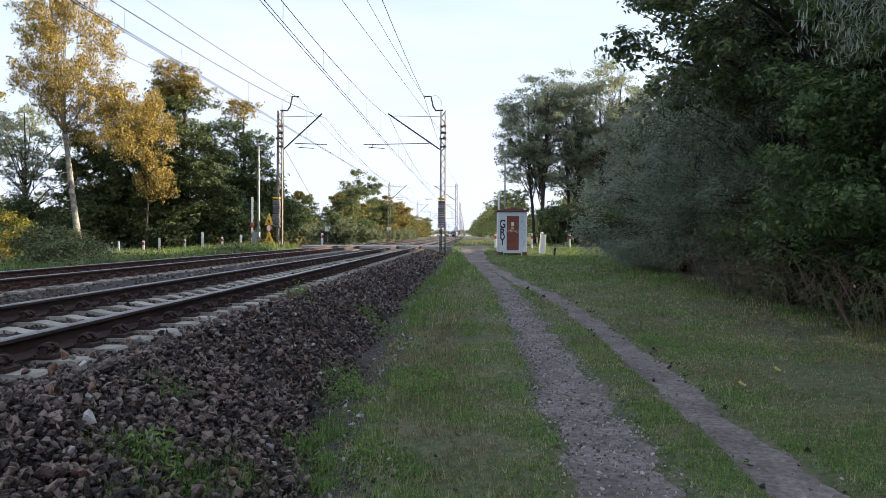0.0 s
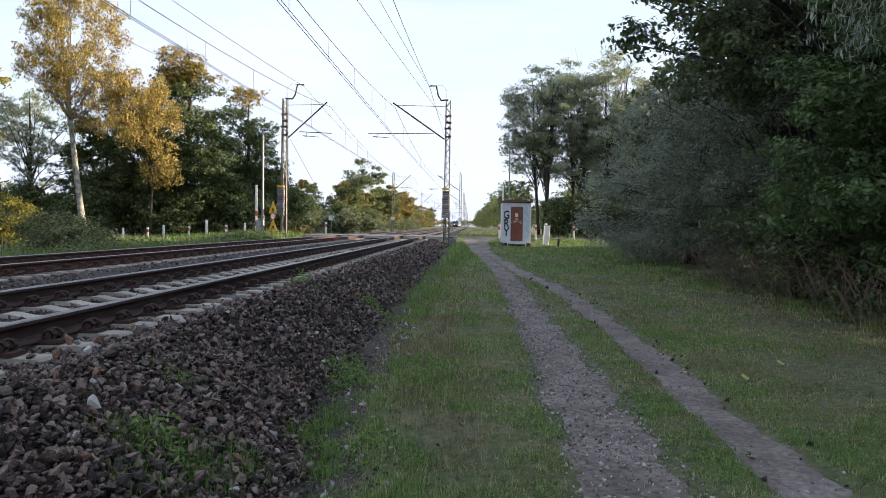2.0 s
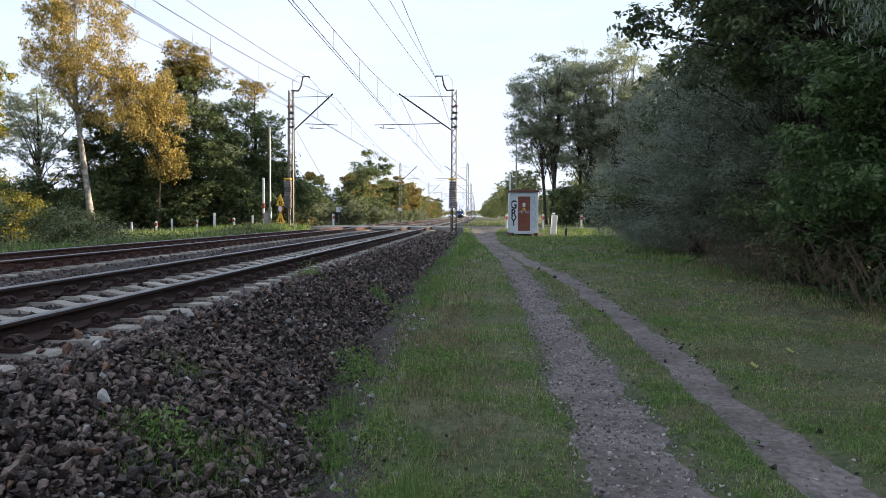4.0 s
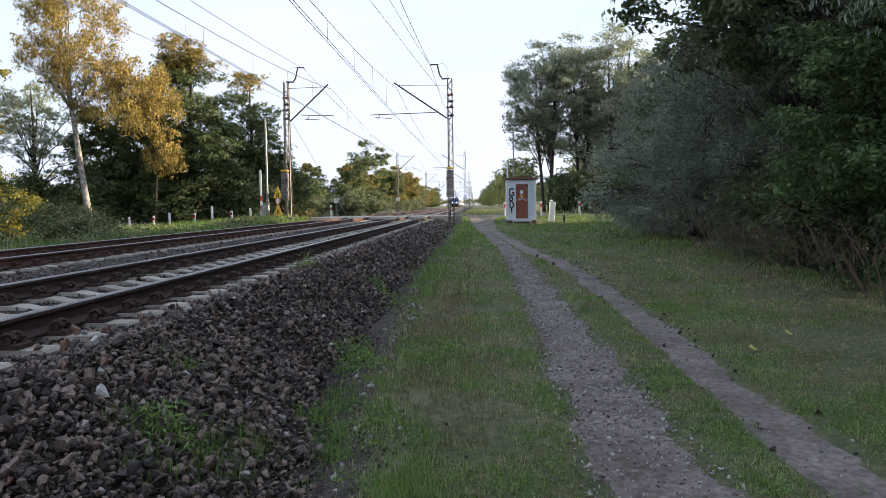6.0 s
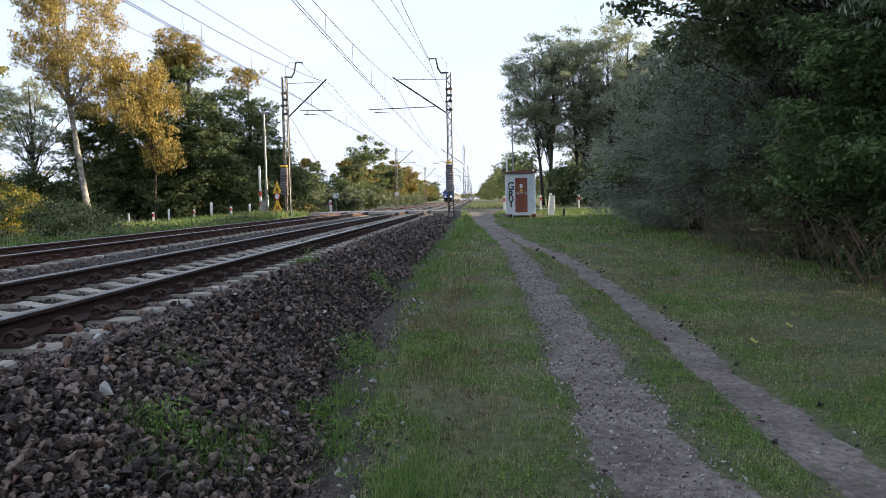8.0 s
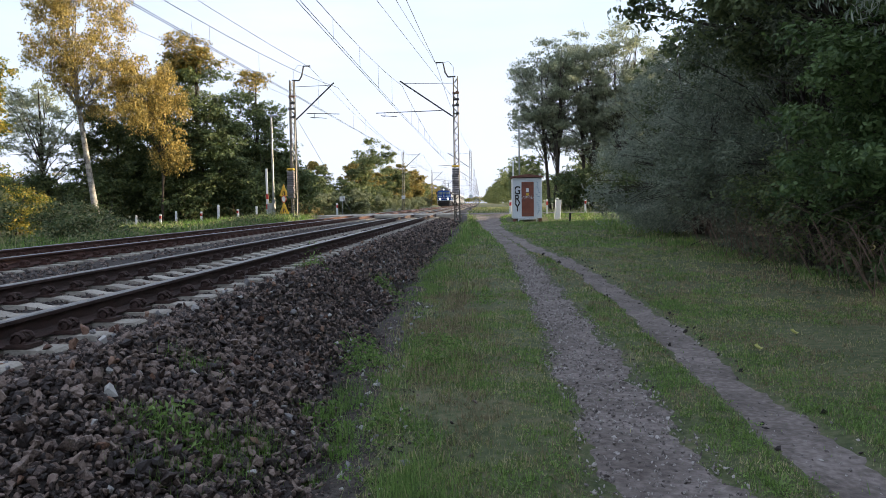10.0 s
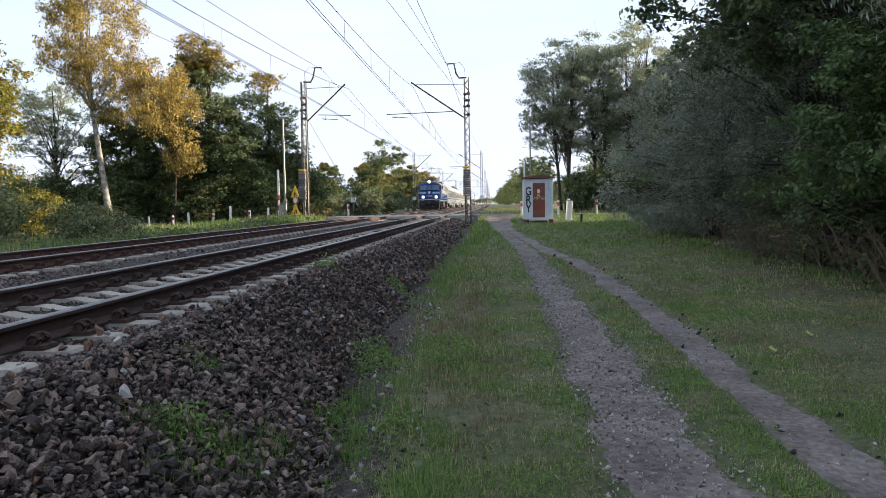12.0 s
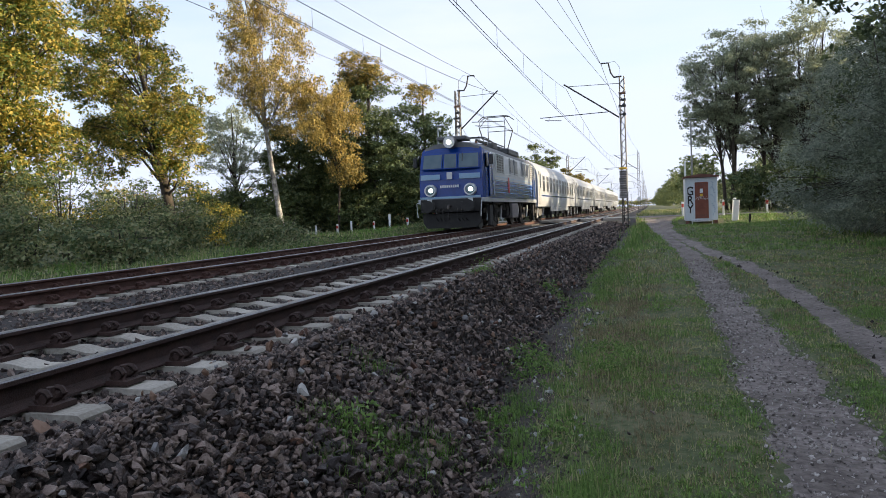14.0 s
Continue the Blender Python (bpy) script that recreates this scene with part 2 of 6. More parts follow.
def leaves(name, at, size, material, parent, narrow=1.0, droop=0.0, facing=None, loose=0.6):
    """Small bent leaves at points; facing: the way each leaf's upper side looks, more or less."""
    n = len(at)
    s = size * rng.uniform(0.6, 1.35, (n, 1)) * np.array([[narrow, 1, 1]])
    if facing is None:
        rot = rand_rot(n)
    else:
        up = facing + rng.normal(0, loose, (n, 3))
        up /= np.linalg.norm(up, axis=1)[:, None] + 1e-6
        side = np.cross(up, rng.normal(size=(n, 3)))
        side /= np.linalg.norm(side, axis=1)[:, None] + 1e-6
        rot = np.stack([side, np.cross(up, side), up], -1)
    if droop:
        hang = np.zeros((n, 3, 3))
        a = rng.uniform(0, math.tau, n)
        lean = rng.normal(0, 0.5, n)
        ca, sa, cl_, sl_ = np.cos(a), np.sin(a), np.cos(lean), np.sin(lean)
        hang[:, :, 0] = np.stack([ca, sa, 0 * a], -1)
        hang[:, :, 1] = np.stack([-sa * sl_, ca * sl_, cl_], -1)
        hang[:, :, 2] = np.cross(hang[:, :, 0], hang[:, :, 1])
        pick = rng.random(n) < droop
        rot[pick] = hang[pick]
    v, f = scatter(LEAF_V, LEAF_F, at, rot, s)
    return mesh_object(name, v, f, material, parent)


def clump_points(centers, radii, counts, flat=0.8):
    """Points in ragged clumps, most of them near the upper skin, and the way out of the clump at each."""
    out, way = [], []
    for c, r, n in zip(centers, radii, counts):
        n = max(int(n), 4)
        d = rng.normal(size=(n, 3))
        d[:, 2] = np.where((d[:, 2] < 0) & (rng.random(n) < 0.45), -d[:, 2], d[:, 2])
        d /= np.linalg.norm(d, axis=1)[:, None]
        # each clump is made of sprays with gaps between them
        sp = rng.normal(size=(7, 3))
        sp /= np.linalg.norm(sp, axis=1)[:, None]
        near = np.argmax(d @ sp.T, axis=1)
        d = d * 0.62 + sp[near] * 0.38
        q = rng.uniform(0.12, 1.0, (n, 1)) ** 0.5 * (1 + rng.normal(0, 0.10, (n, 1))) * (0.78 + 0.34 * rng.random(7))[near][:, None]
        out.append(np.asarray(c) + d * q * r * np.array([1, 1, flat]))
        way.append(d / np.array([1, 1, max(flat, 0.6)]) + np.array([0, 0, 0.35]))
    return np.concatenate(out), np.concatenate(way)


def smooth_step(a, b, x):
    q = np.clip((x - a) / (b - a), 0, 1)
    return q * q * (3 - 2 * q)

# ---- the lie of the land ----
NEAR, FAR, RAIL = -3.95, -8.19, 0.922
SLEEPER_TOP = RAIL - 0.185


def rise(y):
    """Height of the path: level at first, then up to the level crossing."""
    return 0.44 * smooth_step(11.5, 44, y) + 0.41 * smooth_step(44, 49.6, y) - 0.12 * smooth_step(57, 72, y)


def foot(y):
    """Where the ballast slope ends."""
    return np.interp(y, [2, 4.8, 7, 10, 18, 24, 40], [-1.15, -1.24, -1.42, -1.56, -1.58, -1.48, -1.40]) + 0.06 * np.sin(y * 1.7) + 0.04 * np.sin(y * 4.3)


def ballast(x, y):
    """Height of the ballast, with its slope towards the path."""
    f = foot(y)
    top = SLEEPER_TOP - 0.022
    q = np.clip((x + 2.48) / (f + 2.48), 0, 1)
    right = top + (rise(y) - 0.02 - top) * q
    left = top - 0.45 * np.clip((-9.95 - x) / 0.9, 0, 1)
    z = np.where(x > -2.48, right, np.where(x < -9.95, left, top))
    mid = np.abs(x + 6.05)
    return z - 0.06 * np.clip(1 - mid / 0.9, 0, 1)


def wave(x, y):
    return 0.025 * np.sin(x * 1.3 + y * 0.7) * np.sin(y * 0.9 - x * 0.4) + 0.012 * np.sin(x * 4.1 + 1) * np.sin(y * 3.3)


def rut_left(y):
    """Middle and half width of the wheel rut beside the rails."""
    c = np.interp(y, [0, 4.8, 9.5, 17.2, 23.8, 31.5, 38, 49.6], [1.1, 1.1, 1.15, 1.2, 1.15, 0.7, 0.3, 0.1])
    return c, np.interp(y, [0, 8.6, 13.4, 23.8, 32], [0.42, 0.40, 0.36, 0.34, 0.3]) + 0.03 * np.sin(y * 1.9)


def rut_right(y):
    c = np.interp(y, [0, 4.8, 7.6, 10.5, 16.2, 20, 23.8, 28.6, 34.3, 42, 49.6], [2.2, 2.25, 2.3, 2.43, 2.43, 2.27, 1.8, 1.45, 1.0, 0.7, 0.5])
    return c, 0.27 + 0.03 * np.sin(y * 1.3 + 2)


def land(x, y):
    x, y = np.broadcast_arrays(np.asarray(x, float), np.asarray(y, float))
    right = rise(y) + wave(x, y)
    for c, w in (rut_left(y), rut_right(y)):
        right = right - 0.05 * np.clip(1 - (np.abs(x - c) / (w * 1.25)) ** 4, 0, 1) * (y < 49)
    near_road = smooth_step(32, 48, y) * (1 - smooth_step(57, 72, y))
    left = 0.55 - 0.5 * smooth_step(-11, -16, x) * (1 - near_road) + near_road * (0.30 - 0.55 * smooth_step(-12, -25, x)) + wave(x, y)
    bed = ballast(x, y) - 0.12
    q = smooth_step(foot(y) + 0.35, foot(y) - 0.1, x)
    z = right * (1 - q) + bed * q
    q = smooth_step(-10.5, -11.2, x)
    return z * (1 - q) + left * q


def road_z(x):
    return 0.885 - 0.5 * smooth_step(-13, -28, np.asarray(x, float)) - 0.04 * smooth_step(2, 12, np.asarray(x, float))


def axis_steps(*spans):
    return np.unique(np.concatenate([np.arange(a, b, s) for a, b, s in spans]).round(4))


def sheet(name, xs, ys, height, material, keep=None):
    gx, gy = np.meshgrid(xs, ys)
    v = np.stack([gx, gy, height(gx, gy)], -1).reshape(-1, 3)
    i = np.arange(len(xs) * len(ys)).reshape(len(ys), len(xs))
    f = np.stack([i[:-1, :-1], i[:-1, 1:], i[1:, 1:], i[1:, :-1]], -1).reshape(-1, 4)
    if keep is not None:
        f = f[keep(v[f].mean(1))]
    return mesh_object(name, v, f, material, smooth=True)


ground = sheet("ground", axis_steps((-3000, -200, 400), (-200, -30, 10), (-30, -11.6, 0.6), (-11.6, -2, 0.3), (-2, 8, 0.11), (8, 30, 1), (30, 200, 10), (200, 3001, 400)),
               axis_steps((-400, -20, 40), (-20, 2, 2), (2, 22, 0.25), (22, 64, 0.5), (64, 200, 4), (200, 4001, 200)), land, M["soil"])
tagged(ground, "grassy ground with worn turf beside the railway", "ground", kind="structure")


def rut_sheet(name, rut, label, material="rut", category="dirt track", start=-12.0, lift=0.012):
    us, ys = np.linspace(-1, 1, 9), axis_steps((start, 49.6, 0.12))
    gu, gy = np.meshgrid(us, ys)
    c, w = rut(gy)
    w = w * (1 + 0.16 * np.sin(gy * 3.1 + np.sign(gu) * 2) + 0.12 * np.sin(gy * 7.7 + 2 * gu) + 0.10 * np.sin(gy * 19.3 + 3 * gu))
    gx = c + gu * w
    v = np.stack([gx, gy, land(gx, gy) + lift - 0.03 * gu ** 8], -1).reshape(-1, 3)
    i = np.arange(gu.size).reshape(gu.shape)
    f = np.stack([i[:-1, :-1], i[:-1, 1:], i[1:, 1:], i[1:, :-1]], -1).reshape(-1, 4)
    return tagged(mesh_object(name, v, f, M[material], smooth=True), label, category, kind="structure")


rut_sheet("dirt_track", rut_left, "stony wheel rut of a field track in grass")
rut_sheet("dirt_track", rut_right, "bare trodden earth wheel rut in grass")



def worn_apron(y):
    """Middle and half width of the bare earth where the two ruts meet before the road."""
    return 0.55 + 0.1 * np.sin(y * 0.8), 0.2 + 0.62 * smooth_step(33, 46, y) + 0.5 * smooth_step(47, 49, y)


rut_sheet("dirt_track", worn_apron, "wide bare earth where the track meets the road", start=33.0, lift=0.018)
rut_sheet("verge", lambda y: (foot(y) + 0.24, 0.33 + 0.07 * np.sin(y * 0.9)), "bare stony earth at the foot of the ballast", "verge", "bare ground")

bed = sheet("ballast_bed", axis_steps((-10.8, -2.3, 0.35), (-2.3, -0.55, 0.12)), axis_steps((-20, 2, 2), (2, 50, 0.3), (50, 57, 0.5), (57, 900, 8)),
            lambda x, y: ballast(x, y) - 0.02, M["bed"], keep=lambda c: c[:, 0] < foot(c[:, 1]) + 0.12)
tagged(bed, "dark crushed-stone ballast bed of two tracks", "ballast", kind="structure")


def ico(level=1):
    b = bmesh.new()
    bmesh.ops.create_icosphere(b, subdivisions=level, radius=0.5)
    v = np.array([q.co[:] for q in b.verts])
    f = np.array([[q.index for q in fc.verts] for fc in b.faces])
    b.free()
    return v, f


ICO_V, ICO_F = ico(1)


def stones(name, at, size, material, label, squash=0.72, parent=None):
    """Broken stones: many small angular forms of a few shapes, in one mesh."""
    vs, fs, off = [], [], 0
    kind = rng.integers(0, 9, len(at))
    for k in range(9):
        p = at[kind == k]
        if not len(p):
            continue
        base = ICO_V * (1 + rng.uniform(-0.34, 0.3, (len(ICO_V), 1)))
        cut = rng.normal(size=(6, 3))
        for d in cut / np.linalg.norm(cut, axis=1)[:, None]:
            over = np.clip(base @ d - rng.uniform(0.14, 0.3), 0, None)
            base = base - over[:, None] * d
        s = size[kind == k][:, None] * rng.uniform(0.6, 1.5, (len(p), 3)) * np.array([[1, 1, squash]])
        v, f = scatter(base, ICO_F, p, rand_rot(len(p)), s)
        vs.append(v), fs.append(f + off)
        off += len(v)
    return tagged(mesh_object(name, np.concatenate(vs), np.concatenate(fs), material, parent), label, "ballast", kind="stuff")


def strew(x0, x1, y0, y1, per_m2):
    n = int((x1 - x0) * (y1 - y0) * per_m2)
    return rng.uniform(x0, x1, n), rng.uniform(y0, y1, n)


def ballast_stones():
    xs, ys, ss = [], [], []
    for x0, x1, y0, y1, d, s in ((-3.2, -0.7, 1.6, 7, 1500, 0.052), (-3.2, -0.8, 7, 13, 700, 0.056), (-3.2, -0.9, 13, 24, 300, 0.068), (-3.2, -0.9, 24, 46, 110, 0.10),
                                 (-7.6, -3.2, 1.5, 12, 210, 0.06), (-7.6, -3.2, 12, 34, 50, 0.085), (-11, -7.6, 3, 26, 45, 0.075)):
        x, y = strew(x0, x1, y0, y1, d)
        xs.append(x), ys.append(y), ss.append(s * rng.lognormal(0, 0.27, len(x)))
    x, y, s = np.concatenate(xs), np.concatenate(ys), np.concatenate(ss)
    on_sleeper = (np.abs(((y - 3.04) / 0.55 + 0.5) % 1 - 0.5) < 0.235) & ((np.abs(x - NEAR) < 1.2) | (np.abs(x - FAR) < 1.2))
    ok = (x < foot(y) + rng.normal(0.02, 0.13, len(x))) & ~(on_sleeper & (rng.random(len(x)) < 0.99))
    x, y, s = x[ok], y[ok], s[ok]
    slope = x > -2.5
    z = ballast(x, y) + s * np.where(slope, rng.uniform(-0.3, 0.6, len(x)), rng.uniform(-0.55, -0.08, len(x)))
    stones("ballast_stones", np.stack([x, y, z], -1), s, M["stone"], "loose dark grey and brown crushed ballast stones")
    for mat, label, d in (("pale_stone", "odd pale stones among the dark ballast", 7), ("red_stone", "odd rust-red stones among the dark ballast", 9)):
        x, y = strew(-2.9, -0.9, 2, 20, d)
        ok = x < foot(y)
        x, y = x[ok], y[ok]
        s = 0.062 * rng.lognormal(0, 0.22, len(x))
        stones("odd_stones", np.stack([x, y, ballast(x, y) + s * 0.55], -1), s, M[mat], label)
    x, y = strew(-1.4, 0.0, 2.4, 12, 26)
    ok = (x > foot(y)) & (x < foot(y) + 0.75)
    x, y = x[ok], y[ok]
    s = 0.045 * rng.lognormal(0, 0.3, len(x))
    stones("odd_stones", np.stack([x, y, land(x, y) + s * 0.2], -1), s, M["pale_stone"], "pale stones lying in the weeds beside the slope")
    x, y = strew(-1.8, 0.3, 2.2, 26, 460)
    ok = (x > foot(y) - 0.05) & (x < foot(y) + np.abs(rng.normal(0, 0.5, len(x))))
    x, y = x[ok], y[ok]
    s = np.minimum(0.026 * rng.lognormal(0, 0.45, len(x)), 0.06)
    stones("stray_ballast", np.stack([x, y, land(x, y) + s * 0.15], -1), s, M["stone"], "stray ballast stones in the weeds beside the slope")
    x, y = strew(-1.3, 0.1, 2.2, 10, 1500)
    ok = (x > foot(y) - 0.05) & (x < foot(y) + 0.25 + np.abs(rng.normal(0, 0.25, len(x))))
    x, y = x[ok], y[ok]
    s = np.minimum(0.014 * rng.lognormal(0, 0.4, len(x)), 0.03)
    stones("fine_gravel", np.stack([x, y, land(x, y) + 0.008 + s * 0.2], -1), s, M["stone"], "fine dark gravel at the foot of the ballast")
    x, y = strew(0.4, 3.0, 2.5, 22, 520)
    c, w = rut_left(y)
    c2, w2 = rut_right(y)
    ok = (np.abs(x - c) < w * 1.1) | ((np.abs(x - c2) < w2 * 1.2) & (rng.random(len(x)) < 0.12))
    x, y = x[ok], y[ok]
    s = np.minimum(0.021 * rng.lognormal(0, 0.5, len(x)), 0.042)
    keep = x, y, s
    x, y = strew(1.8, 3.0, 2.5, 24, 9)
    c2, w2 = rut_right(y)
    ok = np.abs(np.abs(x - c2) - w2) < 0.14
    x2, y2 = x[ok], y[ok]
    s2 = 0.05 * rng.lognormal(0, 0.35, len(x2))
    stones("dark_clods", np.stack([x2, y2, land(x2, y2) + s2 * 0.15], -1), s2, M["bed"], "dark earth clods along the wheel rut", 0.6)
    x, y, s = keep
    stones("path_gravel", np.stack([x, y, land(x, y) + 0.012 + s * 0.1], -1), s, M["gravel"], "small grey stones trodden into the dirt path", 0.45)


M["gravel"] = surface("path_gravel", [(0.11, 0.092, 0.084), (0.24, 0.21, 0.195), (0.46, 0.42, 0.39)], 12, 0.85, vary="island", amount=0.4)
M["pale_stone"] = surface("pale_stone", [(0.22, 0.21, 0.21), (0.34, 0.33, 0.33), (0.48, 0.46, 0.43)], 10, 0.8, bump=0.4, bscale=80, vary="island", amount=0.5)
M["red_stone"] = surface("rust_red_stone", [(0.10, 0.05, 0.035), (0.19, 0.10, 0.065), (0.26, 0.16, 0.11)], 10, 0.8, bump=0.4, bscale=80, vary="island", amount=0.5)
ballast_stones()

# ---- tracks ----
HEAD = [(-0.075, 0), (0.075, 0), (0.075, 0.012), (0.02, 0.03), (0.0085, 0.045), (0.0085, 0.125), (0.036, 0.137), (0.036, 0.162), (0.028, 0.172),
        (-0.028, 0.172), (-0.036, 0.162), (-0.036, 0.137), (-0.0085, 0.125), (-0.0085, 0.045), (-0.02, 0.03), (-0.075, 0.012)]


def rail(track, x, side, label):
    bm = bmesh.new()
    ys = [-15, 1, 2, 3, 4, 5, 6, 8, 10, 13, 17, 22, 30, 40, 52, 60, 80, 120, 200, 350, 600, 900]
    for a, b in zip(ys, ys[1:]):
        extrude_profile(bm, [(x + px, RAIL - 0.172 + pz) for px, pz in HEAD], a, b)
    bmesh.ops.remove_doubles(bm, verts=bm.verts[:], dist=0.0005)
    inner = [f for f in bm.faces if abs(f.normal.y) > 0.9]
    bmesh.ops.delete(bm, geom=inner, context="FACES")
    for f in bm.faces:
        f.normal_update()
        f.material_index = 1 if f.normal.z > 0.3 and f.calc_center_median().z > RAIL - 0.02 else 0
    ob = part("rail", bm, side, track, label)
    ob.data.materials.append(M["polish"])


def sleeper_form():
    bm = bmesh.new()
    prof = [(-1.17, -0.2), (1.17, -0.2), (1.17, -0.02), (1.145, 0), (0.45, 0), (0.3, -0.03), (-0.3, -0.03), (-0.45, 0), (-1.145, 0), (-1.17, -0.02)]
    extrude_profile(bm, prof, -0.135, 0.135)
    for v in bm.verts:
        if v.co.z > -0.1:
            v.co.y *= 0.80
    return bm


def clip_form(bm=None, at=(0, 0, 0)):
    """A rail fastening: plate, bent spring clip and bolt."""
    bm = bm or bmesh.new()
    x, y, z = at
    box(bm, (x + 0.01, y, z + 0.015), (0.15, 0.17, 0.03))
    for s in (-1, 1):
        pts = [(x + 0.045 * math.cos(a), y + s * 0.05, z + 0.055 + 0.045 * math.sin(a)) for a in np.linspace(-1.2, 4.0, 8)]
        tube(bm, pts, [0.016] * 8, 5)
    rod(bm, (x, y - 0.06, z + 0.055), (x, y + 0.06, z + 0.055), 0.026, n=7)
    rod(bm, (x, y, z), (x, y, z + 0.11), 0.022, n=6)
    return bm


def railway_track(center, side, label, rail_label, with_clips):
    track = thing("railway_track", label, "railway track", kind="structure")
    for s in (-1, 1):
        rail(track, center + s * 0.7535, side, rail_label)
    form = bpy.data.meshes.new("sleeper")
    bm = sleeper_form()
    bm.to_mesh(form)
    bm.free()
    form.materials.append(M["concrete"])
    clip = bpy.data.meshes.new("rail_clip")
    bm = clip_form()
    bm.to_mesh(clip)
    bm.free()
    clip.materials.append(side)
    rest = bmesh.new()
    for k in range(2, 88):
        y = 3.04 + (k - 4) * 0.55
        ob = new("sleeper", form)
        ob.parent, ob.location = track, (center + rng.normal(0, 0.006), y + rng.normal(0, 0.008), SLEEPER_TOP + rng.normal(0, 0.003))
        for s in (-1, 1):
            for e in (-1, 1):
                p = (center + s * 0.7535 + e * 0.135, y, SLEEPER_TOP + 0.004)
                if k < 36 and with_clips:
                    oc = new("rail_clip", clip)
                    oc.parent, oc.location = track, p
                    if e < 0:
                        oc.rotation_euler = (0, 0, math.pi)
                elif k < 70:
                    box(rest, (p[0], p[1], p[2] + 0.05), (0.10, 0.14, 0.10))
    tagged(part("far_rail_clips", rest, side, track), kind="stuff")
    far = bmesh.new()
    for k in range(102, 700):
        box(far, (center, 3.04 + (k - 4) * 0.55, SLEEPER_TOP - 0.05), (2.56, 0.24, 0.1))
    tagged(part("far_sleepers", far, M["concrete"], track), kind="stuff")


railway_track(NEAR, M["rust"], "straight railway track on concrete sleepers in dark ballast", "brown rail with a shiny worn head", True)
railway_track(FAR, M["rust_red"], "red-rusted railway track on concrete sleepers in ballast", "red-brown rail with a worn head", True)

# ---- level crossing and road ----
R0, R1 = 49.8, 55.8
road = sheet("road", axis_steps((-220, -30, 10), (-30, -11.5, 0.7)), axis_steps((R0, R1 + 0.1, 1.0)), lambda x, y: road_z(x) + 0.0 * y, M["asphalt"])
tagged(road, "narrow grey asphalt road leading to the level crossing", "road", kind="structure")
road = sheet("road", axis_steps((-1.6, 30, 0.7), (30, 200, 10)), axis_steps((R0, R1 + 0.1, 1.0)), lambda x, y: road_z(x) + 0.0 * y, M["asphalt"])
tagged(road, "narrow grey asphalt road leading away from the crossing", "road", kind="structure")


def crossing_panels():
    crossing = thing("level_crossing", "worn concrete crossing slabs between the rails", "level crossing", kind="structure")
    for a, b in ((-11.5, -9.02), (-8.82, -7.52), (-7.32, -4.77), (-4.57, -3.27), (-3.07, -1.6)):
        for k in range(4):
            bm = bmesh.new()
            box(bm, ((a + b) / 2, R0 + 0.75 + 1.5 * k, RAIL - 0.10), (b - a - 0.03, 1.46, 0.18), bevel=0.015)
            part("slab", bm, M["concrete"], crossing)


crossing_panels()

# ---- trees ----
ALONG = 0.954  # metres along the line for one step of the planting plan


def in_crown(spec, n):
    """Points spread over ellipsoids (x, y, z, rx, ry, rz), more of them near the skin."""
    vol = np.array([s[3] * s[4] * s[5] for s in spec]) ** 0.8
    pick = rng.choice(len(spec), n, p=vol / vol.sum())
    d = rng.normal(size=(n, 3))
    d /= np.linalg.norm(d, axis=1)[:, None]
    q = rng.uniform(0.06, 1, (n, 1)) ** 0.42
    s = np.array(spec)[pick]
    return s[:, :3] + d * q * s[:, 3:]


